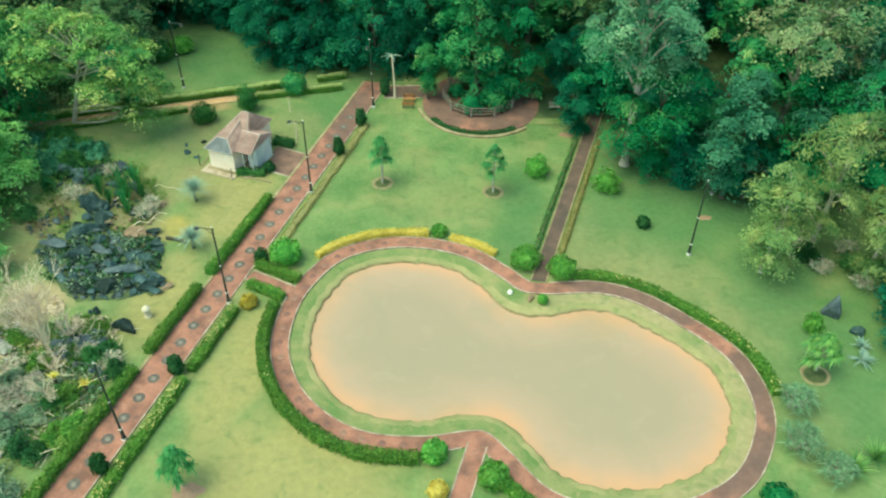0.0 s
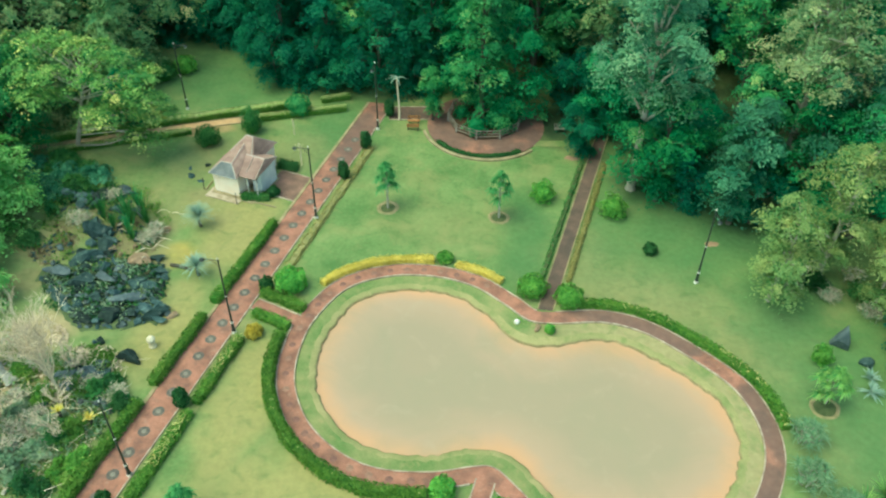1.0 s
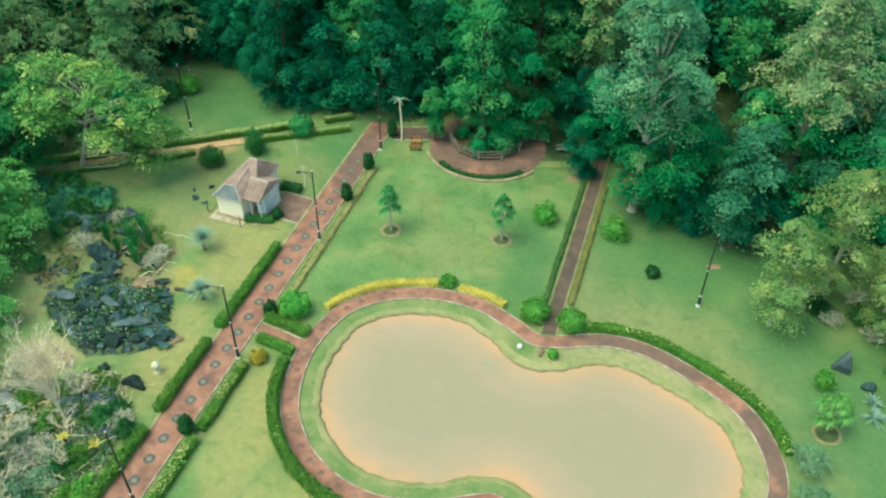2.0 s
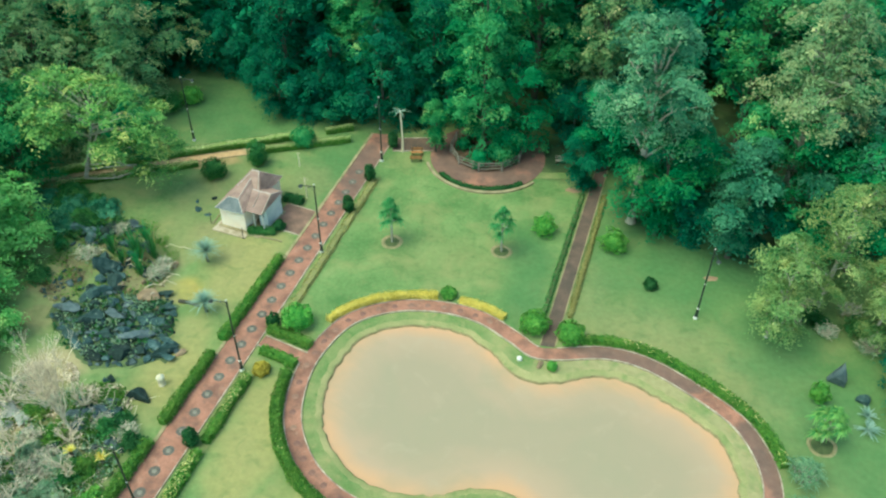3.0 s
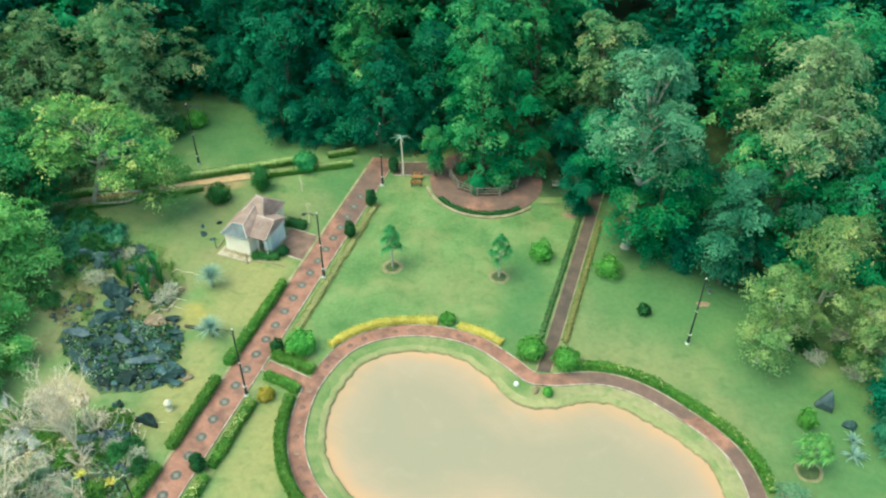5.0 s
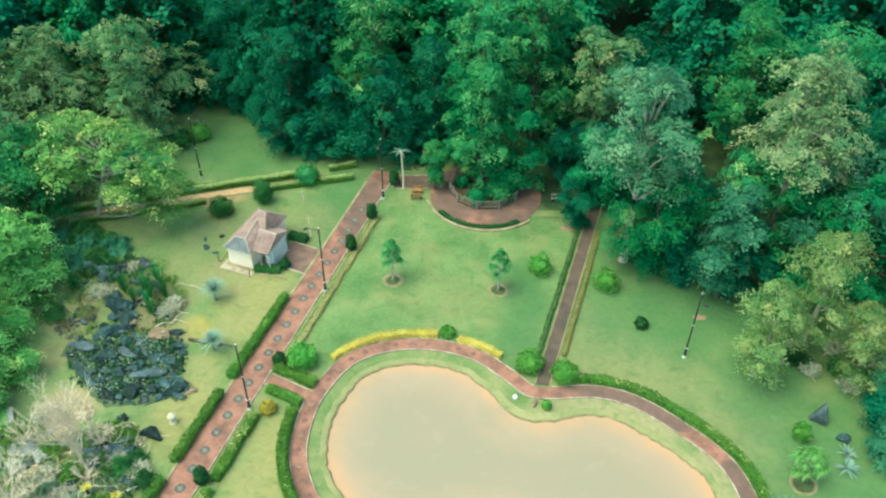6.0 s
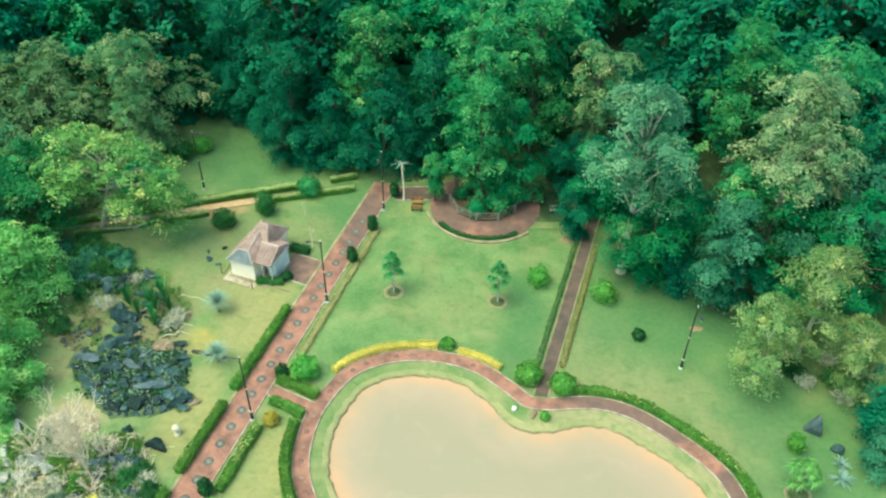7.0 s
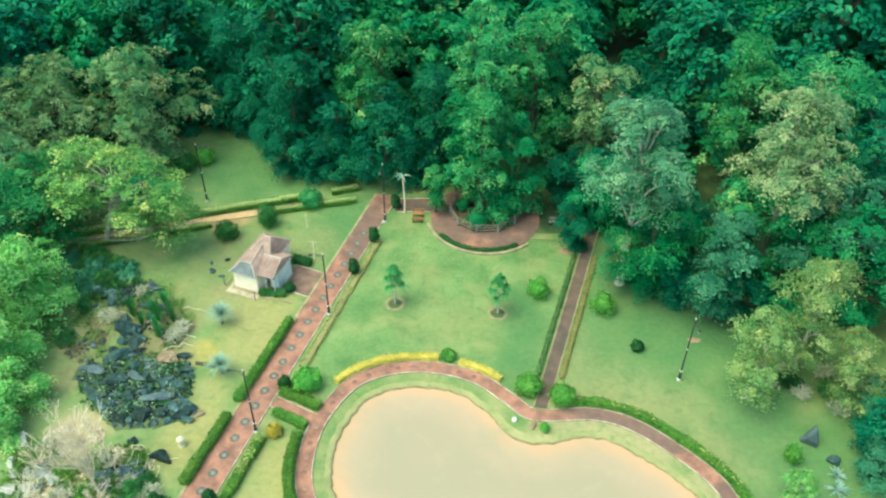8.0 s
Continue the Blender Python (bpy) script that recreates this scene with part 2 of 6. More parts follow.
M["rock_pale"] = material("pale_limestone", (0.24, 0.25, 0.23), (0.4, 0.4, 0.36), 1.5, 0.9, 0.8, 6.0, obj_random=0.15)
M["bark"] = material("brown_bark", (0.05, 0.05, 0.04), (0.13, 0.12, 0.09), 2.0, 0.95, 0.9, 12.0)
M["bark_pale"] = material("pale_bark", (0.3, 0.28, 0.22), (0.5, 0.46, 0.38), 2.0, 0.95, 0.7, 12.0)
M["twig"] = material("dry_pale_twigs", (0.6, 0.49, 0.36), (0.82, 0.7, 0.54), 1.0, 0.95, 0.3, 10.0, island=0.2)
M["litter"] = material("brown_leaf_litter", (0.12, 0.1, 0.06), (0.3, 0.24, 0.15), 1.0, 0.95, 0.3, 10.0, island=0.4)
M["brush"] = material("grey_dry_brush", (0.46, 0.42, 0.32), (0.68, 0.62, 0.49), 1.0, 0.95, 0.3, 10.0, island=0.3)
M["iron"] = material("dark_green_painted_iron", (0.012, 0.022, 0.02), (0.03, 0.045, 0.04), 3.0, 0.45, 0.1, 30.0, spec=0.5)
M["white_paint"] = material("chalky_white_paint", (0.66, 0.64, 0.58), (0.82, 0.8, 0.75), 2.0, 0.7, 0.2, 18.0)
M["cream_paint"] = material("weathered_cream_paint", (0.5, 0.44, 0.32), (0.86, 0.78, 0.58), 2.4, 0.8, 0.4, 14.0)
M["lamp_glass"] = material("frosted_lamp_glass", (0.45, 0.47, 0.45), (0.6, 0.62, 0.6), 4.0, 0.25, 0.0, 20.0, spec=0.6)
M["wall"] = material("cream_plaster", (0.88, 0.72, 0.58), (0.94, 0.84, 0.72), 1.1, 0.9, 0.2, 14.0)
M["tile_pink"] = material("faded_clay_roof_tiles", (0.25, 0.165, 0.14), (0.42, 0.28, 0.24), 0.9, 0.85, 0.5, 9.0, obj_random=0.12)
M["tile_grey"] = material("grey_roof_sheet", (0.12, 0.14, 0.148), (0.215, 0.235, 0.24), 1.2, 0.8, 0.3, 9.0)
M["ridge"] = material("pale_ridge_mortar", (0.4, 0.34, 0.3), (0.6, 0.53, 0.46), 2.0, 0.9, 0.3, 14.0)
M["door_blue"] = material("grey_blue_door_paint", (0.1, 0.16, 0.19), (0.2, 0.28, 0.31), 2.0, 0.6, 0.1, 14.0)
M["wall_blue"] = material("pale_blue_wall_paint", (0.5, 0.57, 0.58), (0.68, 0.72, 0.72), 1.1, 0.85, 0.2, 14.0)
M["glass"] = material("dark_window_glass", (0.02, 0.03, 0.035), (0.05, 0.06, 0.07), 2.0, 0.08, 0.0, 14.0, spec=0.7)
M["wood"] = material("orange_stained_wood", (0.33, 0.15, 0.06), (0.5, 0.25, 0.1), 2.0, 0.7, 0.3, 25.0)
M["wood_grey"] = material("weathered_grey_wood", (0.17, 0.155, 0.13), (0.3, 0.275, 0.235), 2.0, 0.9, 0.4, 25.0)
M["leaf_deep"] = leaf_material("deep_green_leaves", (0.006, 0.102, 0.062), (0.022, 0.228, 0.108), third=(0.072, 0.324, 0.138))
M["leaf_teal"] = leaf_material("bluish_green_leaves", (0.052, 0.198, 0.108), (0.155, 0.365, 0.19), third=(0.34, 0.52, 0.29))
M["leaf_mid"] = leaf_material("mid_green_leaves", (0.007, 0.161, 0.068), (0.042, 0.322, 0.112), third=(0.19, 0.45, 0.155))
M["leaf_blue_green"] = leaf_material("muted_blue_green_leaves", (0.033, 0.187, 0.11), (0.099, 0.319, 0.182), third=(0.187, 0.44, 0.253))
M["leaf_bright"] = leaf_material("bright_green_leaves", (0.14, 0.46, 0.12), (0.33, 0.66, 0.21), third=(0.62, 0.78, 0.3))
M["leaf_bush"] = leaf_material("bright_bush_leaves", (0.08, 0.31, 0.06), (0.21, 0.49, 0.1), 0.9, third=(0.4, 0.61, 0.15))
M["leaf_fresh"] = leaf_material("fresh_green_leaves", (0.014, 0.2, 0.074), (0.098, 0.4, 0.138), third=(0.38, 0.58, 0.21))
M["leaf_tuft"] = leaf_material("dark_strap_leaves", (0.03, 0.19, 0.06), (0.11, 0.36, 0.12), 0.9, third=(0.28, 0.52, 0.18))
M["leaf_agave"] = leaf_material("grey_green_agave_leaves", (0.1, 0.23, 0.115), (0.24, 0.37, 0.21), 0.9)
M["leaf_lime"] = leaf_material("yellow_green_leaves", (0.03, 0.21, 0.065), (0.26, 0.5, 0.14), third=(0.78, 0.8, 0.28))
M["leaf_sage"] = leaf_material("grey_green_leaves", (0.09, 0.23, 0.075), (0.33, 0.43, 0.16), third=(0.58, 0.57, 0.23))
M["leaf_olive"] = leaf_material("olive_brown_leaves", (0.06, 0.24, 0.1), (0.28, 0.43, 0.18), third=(0.62, 0.55, 0.29))
M["leaf_pale"] = leaf_material("pale_tan_green_leaves", (0.09, 0.25, 0.11), (0.41, 0.49, 0.24), third=(0.68, 0.63, 0.34))
M["leaf_hedge"] = leaf_material("clipped_hedge_leaves", (0.055, 0.19, 0.035), (0.16, 0.33, 0.06), 0.9, third=(0.26, 0.38, 0.1))
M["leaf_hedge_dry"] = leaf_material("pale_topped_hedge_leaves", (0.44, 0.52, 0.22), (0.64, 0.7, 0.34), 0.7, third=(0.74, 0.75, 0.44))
M["leaf_yellow"] = leaf_material("golden_yellow_leaves", (0.62, 0.53, 0.1), (0.9, 0.78, 0.24), 0.9)
M["leaf_dark"] = leaf_material("dark_clipped_leaves", (0.02, 0.1, 0.034), (0.055, 0.17, 0.052), 0.9)
M["leaf_blue"] = leaf_material("blue_grey_fronds", (0.22, 0.38, 0.31), (0.4, 0.54, 0.45), 0.9)
M["leaf_shrub"] = leaf_material("green_shrub_leaves", (0.025, 0.14, 0.04), (0.085, 0.25, 0.068), 0.9, third=(0.17, 0.33, 0.1))
M["leaf_border"] = leaf_material("yellowed_border_leaves", (0.24, 0.26, 0.09), (0.42, 0.37, 0.15), 0.9)
M["leaf_grey"] = leaf_material("withered_grey_leaves", (0.14, 0.29, 0.16), (0.33, 0.46, 0.3), 0.9, third=(0.42, 0.47, 0.3))
M["leaf_rust"] = leaf_material("orange_yellow_leaves", (0.34, 0.28, 0.05), (0.58, 0.46, 0.09), 0.9)
M["petal"] = material("yellow_petals", (0.52, 0.47, 0.14), (0.74, 0.68, 0.32), 2.0, 0.7, 0, 5.0, island=0.2)


# ---- mesh tools ----
class MB:
    """Collects vertices and faces for one mesh."""

    def __init__(self):
        self.v, self.f, self.mi = [], [], []

    def add(self, verts, faces, mi=0):
        o = len(self.v)
        self.v += [tuple(p) for p in verts]
        self.f += [tuple(i + o for i in q) for q in faces]
        self.mi += [mi] * len(faces)
        return self

    def box(self, x0, y0, z0, x1, y1, z1, m=None, mi=0, top=1.0):
        """A block; top < 1 tapers its upper face."""
        cx, cy, hx, hy = (x0 + x1) / 2, (y0 + y1) / 2, (x1 - x0) / 2, (y1 - y0) / 2
        p = [Vector((cx + sx * hx * k, cy + sy * hy * k, z)) for z, k in ((z0, 1), (z1, top)) for sx, sy in ((-1, -1), (1, -1), (1, 1), (-1, 1))]
        if m is not None:
            p = [m @ q for q in p]
        return self.add(p, [(3, 2, 1, 0), (4, 5, 6, 7), (0, 1, 5, 4), (1, 2, 6, 5), (2, 3, 7, 6), (3, 0, 4, 7)], mi)

    def tube(self, points, radii, n=7, mi=0, caps=True):
        points = [Vector(p) for p in points]
        rows = []
        side = None
        for i, p in enumerate(points):
            d = (points[min(i + 1, len(points) - 1)] - points[max(i - 1, 0)]).normalized()
            a = d.orthogonal().normalized() if side is None else (side - d * side.dot(d)).normalized()
            side = a
            b = d.cross(a)
            rows += [p + (a * math.cos(2 * math.pi * j / n) + b * math.sin(2 * math.pi * j / n)) * radii[i] for j in range(n)]
        f = [(i * n + j, i * n + (j + 1) % n, (i + 1) * n + (j + 1) % n, (i + 1) * n + j) for i in range(len(points) - 1) for j in range(n)]
        if caps:
            f += [tuple(range(n - 1, -1, -1)), tuple(range((len(points) - 1) * n, len(points) * n))]
        return self.add(rows, f, mi)

    def lathe(self, profile, n=16, at=(0, 0, 0), mi=0):
        return self.tube([(at[0], at[1], at[2] + z) for r, z in profile], [r for r, z in profile], n, mi)

    def strip(self, left, right, mi=0, closed=False):
        k = len(left)
        v = list(left) + list(right)
        f = [(i, (i + 1) % k, k + (i + 1) % k, k + i) for i in range(k if closed else k - 1)]
        return self.add(v, f, mi)

    def mesh(self, name, mats, weld=False):
        me = bpy.data.meshes.new(name)
        me.from_pydata(self.v, [], self.f)
        for m in mats:
            me.materials.append(m)
        if len(mats) > 1:
            me.polygons.foreach_set("material_index", self.mi)
        me.update()
        if any(m.get("leafy") for m in mats):
            me.attributes.new("leaf_tone", "FLOAT", "POINT").data.foreach_set("value", np.repeat(np.random.default_rng(len(self.v)).uniform(0.25, 0.75, len(self.v) // 12 + 1), 12)[:len(self.v)])
        if weld:
            bm = bmesh.new()
            bm.from_mesh(me)
            bmesh.ops.remove_doubles(bm, verts=bm.verts, dist=0.0005)
            bm.to_mesh(me)
            bm.free()
        return me


def smooth(ob):
    ob.data.polygons.foreach_set("use_smooth", [True] * len(ob.data.polygons))
    return ob


def part(name, mb, mats, parent=None, label="", m=None):
    """One mesh object, under a thing or a part, or at top level."""
    mats = mats if isinstance(mats, (list, tuple)) else [mats]
    me = mb if isinstance(mb, bpy.types.Mesh) else mb.mesh(name, mats)
    ob = new(name, me)
    if parent is not None:
        ob.parent = parent
    if m is not None:
        ob.matrix_basis = m
    return tagged(ob, label)


GROUPS = {"tree": "trees round the park", "shrub": "loose shrubs of the garden", "brush_shrub": "leafless shrubs of the garden", "hedge": "clipped hedges along the walks", "round_bush": "round bushes of the park", "yellow_shrub": "golden shrubs by the south walk", "topiary_bush": "clipped upright bushes along the avenue", "undergrowth_bush": "bushes inside the railing", "strap_plant": "strap plants of the rock garden", "cycad": "cycads on the grass", "yucca": "yuccas by the boulders", "bromeliad": "bromeliads of the rock garden", "ornamental_grass": "clumps of ornamental grass", "tree_bed": "round tree beds", "small_tree": "young trees in round beds", "sapling": "thin saplings on the grass", "bench": "benches of the park", "palm_clump": "palm clumps by the pond walk", "bare_tree": "leafless trees of the garden"}


def thing(name, m, label, category, group=""):
    e = new(name)
    e.empty_display_size = 0.2
    e.matrix_basis = m
    return tagged(e, label, category, group or GROUPS.get(name, ""))


def cards_mesh(name, P, N, size, aspect, mat, rng, fold=0.25, leaf_tone=None):
    """Many small folded leaves as one mesh: places P, facing N, lengths size."""
    P, N = np.asarray(P, float), np.asarray(N, float)
    k = len(P)
    N = N / np.maximum(np.linalg.norm(N, axis=1, keepdims=True), 1e-6)
    r = rng.normal(size=(k, 3))
    U = np.cross(N, r)
    U /= np.maximum(np.linalg.norm(U, axis=1, keepdims=True), 1e-6)
    W = np.cross(N, U)
    s = (np.asarray(size) * np.ones(k))[:, None]
    V = np.stack([P - U * s * 0.5, P + W * s * aspect * 0.5 + N * s * fold * 0.5, P + U * s * 0.5 - N * s * fold * 0.3, P - W * s * aspect * 0.5 + N * s * fold * 0.5], 1)
    me = bpy.data.meshes.new(name)
    me.vertices.add(4 * k)
    me.vertices.foreach_set("co", V.reshape(-1))
    me.loops.add(4 * k)
    me.loops.foreach_set("vertex_index", np.arange(4 * k, dtype=np.int32))
    me.polygons.add(k)
    me.polygons.foreach_set("loop_start", np.arange(0, 4 * k, 4, dtype=np.int32))
    me.update(calc_edges=True)
    me.validate()
    me.materials.append(mat)
    if leaf_tone is None:
        leaf_tone = rng.uniform(0.2, 0.8, k)
    me.attributes.new("leaf_tone", "FLOAT", "POINT").data.foreach_set("value", np.repeat(leaf_tone, 4))
    return me


def ball(rng, k, low=-0.5):
    """k directions on a sphere, none pointing lower than low."""
    z = rng.uniform(low, 1, k)
    a = rng.uniform(0, 2 * np.pi, k)
    s = np.sqrt(1 - z * z)
    return np.stack([s * np.cos(a), s * np.sin(a), z], 1)


# ---- the plan ----
def curve(points, step=0.35, closed=False):
    """A smooth line through a few plan points, at even steps."""
    P = [Vector((*p, 0)) for p in points]
    k = len(P)
    out = []
    for i in range(k if closed else k - 1):
        a, b, c, d = (P[(i + j - 1) % k] if closed else P[min(max(i + j - 1, 0), k - 1)] for j in range(4))
        n = max(1, round((c - b).length / step))
        for s in range(n):
            t = s / n
            out.append(0.5 * (2 * b + (c - a) * t + (2 * a - 5 * b + 4 * c - d) * t * t + (3 * b - a - 3 * c + d) * t ** 3))
    if not closed:
        out.append(P[-1])
    return np.array([(p.x, p.y) for p in out])


def offset(line, d, closed=False):
    """The line moved d metres to its left."""
    if closed:
        t = np.roll(line, -1, 0) - np.roll(line, 1, 0)
    else:
        t = np.gradient(line, axis=0)
    t = t / np.linalg.norm(t, axis=1, keepdims=True)
    return line + d * np.stack([-t[:, 1], t[:, 0]], 1)


def inside(poly, X, Y):
    """Which of the points lie in the closed polygon."""
    res = np.zeros(X.shape, bool)
    x0, y0 = poly[-1]
    for x1, y1 in poly:
        if y0 != y1:
            res ^= ((y0 > Y) != (y1 > Y)) & (X < (x1 - x0) * (Y - y0) / (y1 - y0) + x0)
        x0, y0 = x1, y1
    return res


def distance(line, X, Y, closed=True):
    d = np.full(X.shape, 1e9)
    for i in range(len(line)):
        d = np.minimum(d, (X - line[i, 0]) ** 2 + (Y - line[i, 1]) ** 2)
    return np.sqrt(d)


def z3(line, z):
    return [(x, y, z) for x, y in line]


# inner kerb of the walk round the pond, clockwise from the west
KERB = curve([(-16.25, 40), (-15.85, 42.8), (-14.4, 45.9), (-11.7, 47.7), (-8.4, 48.3), (-5.1, 47.75), (-2.4, 46.1), (-0.6, 44.8), (1.4, 44.8), (4.8, 45.45), (7.9, 44.8),
              (11.65, 42.35), (13.8, 40.2), (14.85, 37.2), (14.6, 34.3), (13, 31.1), (9.6, 28.7), (6, 27.8), (2.5, 28.4), (-0.1, 30.6), (-1.7, 31.85), (-3.0, 31.75), (-5.5, 30.95),
              (-8.8, 30.7), (-11.6, 31.6), (-14.1, 33.6), (-15.8, 36.6)], 0.3, True)
RING_W = 1.12
OUTER = offset(KERB, RING_W, True)


def axis(y, x0=-25.0, y0=24.4, slope=0.157):
    return x0 + slope * (y - y0)


# ---- ground and water ----
def build_ground():
    xs, ys = np.arange(-70, 50.01, 0.5), np.arange(5, 130.01, 0.5)
    nx, ny = len(xs), len(ys)
    X, Y = np.meshgrid(xs, ys)
    Z = np.zeros_like(X)
    mid = offset(KERB, 0.55, True)
    hole = inside(mid, X, Y)
    verts = np.stack([X, Y, Z], -1).reshape(-1, 3)
    idx = np.arange(nx * ny).reshape(ny, nx)
    quads = np.stack([idx[:-1, :-1], idx[:-1, 1:], idx[1:, 1:], idx[1:, :-1]], -1).reshape(-1, 4)
    gone = hole.reshape(-1)[quads].all(1)
    faces = [tuple(q) for q in quads[~gone].tolist()]
    v = verts.tolist()
    # skirt out to the horizon
    c = [idx[0, 0], idx[0, -1], idx[-1, -1], idx[-1, 0]]
    o = len(v)
    v += [(-3000, -3000, 0), (3000, -3000, 0), (3000, 3000, 0), (-3000, 3000, 0)]
    edges = [idx[0, :], idx[:, -1], idx[-1, ::-1], idx[::-1, 0]]
    for s in range(4):
        faces.append(tuple([o + s, o + (s + 1) % 4] + [int(q) for q in edges[s][::-1]]))
    mb = MB()
    mb.add(v, faces)
    return tagged(smooth(part("ground", mb, M["lawn"])), "green park lawn with dry yellowish patches, bare garden soil and shade tinted in by the trees", "lawn", kind="structure")


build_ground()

bank = MB()
rng = np.random.default_rng(5)
prof = [(0.3, -0.02), (0.0, -0.015), (-0.5, -0.03), (-0.95, -0.07), (-1.3, -0.12), (-1.42, -0.17), (-1.5, -0.38), (-1.8, -0.5), (-2.5, -0.65), (-3.6, -0.8)]
wob = np.convolve(np.tile(rng.normal(size=len(KERB)), 3), np.array([0.25, 1.0, 0.25]), "same")[len(KERB):2 * len(KERB)]
# the bank is wider at the waist of the pond
wide = 1 + 0.45 * np.exp(-((KERB[:, 0] - 0.2) ** 2 + (KERB[:, 1] - 44.8) ** 2) / 5.0) + 0.12 * np.exp(-((KERB[:, 0] - 8) ** 2 + (KERB[:, 1] - 45) ** 2) / 12.0)
loops = []
for d, z in prof:
    w = (0.06 * wob if d < -0.9 else 0 * wob) - d * (wide - 1) * (1 if d < 0 else 0)
    base = offset(KERB, d, True)
    way = offset(KERB, d - 1, True) - base
    loops.append(base + way * w[:, None])
for i in range(len(prof) - 1):
    bank.strip(z3(loops[i], prof[i][1]), z3(loops[i + 1], prof[i + 1][1]), 0 if i < 3 else 3 if i < 5 else 2 if i == 5 else 1, True)
bank.add(z3(loops[-1], prof[-1][1]), [tuple(range(len(KERB)))], 1)
tagged(smooth(part("pond_bank", bank.mesh("pond_bank", [M["bank"], M["silt"], M["bank_cut"], M["bank_dry"]], True), None)), "sloping grass bank with a worn muddy edge round the pond", "pond bank", kind="structure")

# muddy water: silt clouds are paler and redder in the shallows
wm = bpy.data.materials.new("muddy_pond_water")
wm.use_nodes = True
t = wm.node_tree
n, k = t.nodes, t.links
b = n["Principled BSDF"]
b.inputs["Roughness"].default_value, b.inputs["Specular IOR Level"].default_value = 0.1, 0.5
at = n.new("ShaderNodeAttribute")
at.attribute_name = "shore"
nz = n.new("ShaderNodeTexNoise")
nz.inputs["Scale"].default_value, nz.inputs["Detail"].default_value = 0.25, 4
tc = n.new("ShaderNodeTexCoord")
k.new(tc.outputs["Object"], nz.inputs["Vector"])
ma = n.new("ShaderNodeMath")
ma.operation = "MULTIPLY_ADD"
k.new(nz.outputs["Fac"], ma.inputs[0])
ma.inputs[1].default_value = 1.6
k.new(at.outputs["Fac"], ma.inputs[2])
mr = n.new("ShaderNodeMapRange")
mr.inputs["From Min"].default_value, mr.inputs["From Max"].default_value = 0.9, 4.4
k.new(ma.outputs[0], mr.inputs["Value"])
ramp = n.new("ShaderNodeValToRGB")
e = ramp.color_ramp.elements
e[0].color, e[1].color = (0.56, 0.33, 0.19, 1), (0.36, 0.29, 0.195, 1)
e.new(0.35).color = (0.44, 0.315, 0.212, 1)
k.new(mr.outputs[0], ramp.inputs["Fac"])
k.new(ramp.outputs["Color"], b.inputs["Base Color"])
rip = n.new("ShaderNodeTexNoise")
rip.inputs["Scale"].default_value, rip.inputs["Detail"].default_value = 2.5, 3
k.new(tc.outputs["Object"], rip.inputs["Vector"])
bp = n.new("ShaderNodeBump")
bp.inputs["Strength"].default_value, bp.inputs["Distance"].default_value = 0.12, 0.02
k.new(rip.outputs["Fac"], bp.inputs["Height"])
k.new(bp.outputs["Normal"], b.inputs["Normal"])
mottle(wm, (0.32, 0.285, 0.185), 0.16, 0.45, 0.7, 0.6)
mottle(wm, (0.44, 0.345, 0.24), 0.5, 0.55, 0.75, 0.5)
M["water"] = wm

shore = loops[6]
xs, ys = np.arange(-17, 16, 0.4), np.arange(27, 49, 0.4)
X, Y = np.meshgrid(xs, ys)
ins = inside(KERB, X, Y)
dist = distance(shore, X, Y)
keep = ins & (distance(KERB, X, Y) > 1.0)
idx = np.arange(X.size).reshape(X.shape)
quads = np.stack([idx[:-1, :-1], idx[:-1, 1:], idx[1:, 1:], idx[1:, :-1]], -1).reshape(-1, 4)
quads = quads[keep.reshape(-1)[quads].all(1)]
wmb = MB()
wmb.add(np.stack([X, Y, np.full_like(X, -0.34)], -1).reshape(-1, 3).tolist(), [tuple(q) for q in quads.tolist()])
water = part("water", wmb, wm)
att = water.data.attributes.new("shore", "FLOAT", "POINT")
att.data.foreach_set("value", np.where(inside(shore, X, Y), dist, 0).reshape(-1))
tagged(smooth(water), "still muddy beige pond water, paler and redder in the shallows", "pond", kind="structure")


# ---- paths ----
def paved(name, left, right, mat, label, closed=False, z=0.05, kerb_mat=None, kerb=0.085, both=(True, True), kerb_mats=None, kerb_widths=None):
    """A raised paved strip between two lines, with a kerb along each side."""
    mb = MB()
    mb.strip(z3(left, z), z3(right, z), 0, closed)
    mb.strip(z3(left, -0.03), z3(left, z), 0, closed)
    mb.strip(z3(right, z), z3(right, -0.03), 0, closed)
    ob = tagged(part(name, mb.mesh(name, [mat], True), None), label, "path", kind="structure")
    mid = (left + right) / 2
    for s, line in enumerate((left, right)):
        if not both[s]:
            continue
        way = line - mid
        way = way / np.linalg.norm(way, axis=1, keepdims=True)
        a, c = line - way * 0.01, line + way * (kerb_widths[s] if kerb_widths else kerb)
        top = z + 0.045
        km = MB()
        km.strip(z3(a, -0.03), z3(a, top), 0, closed)
        km.strip(z3(a, top), z3(c, top), 0, closed)
        km.strip(z3(c, top), z3(c, -0.03), 0, closed)
        tagged(part("kerb", km, kerb_mats[s] if kerb_mats else kerb_mat or M["kerb"]), "pale painted concrete kerb along the paved path", "kerb", kind="structure")
    return ob


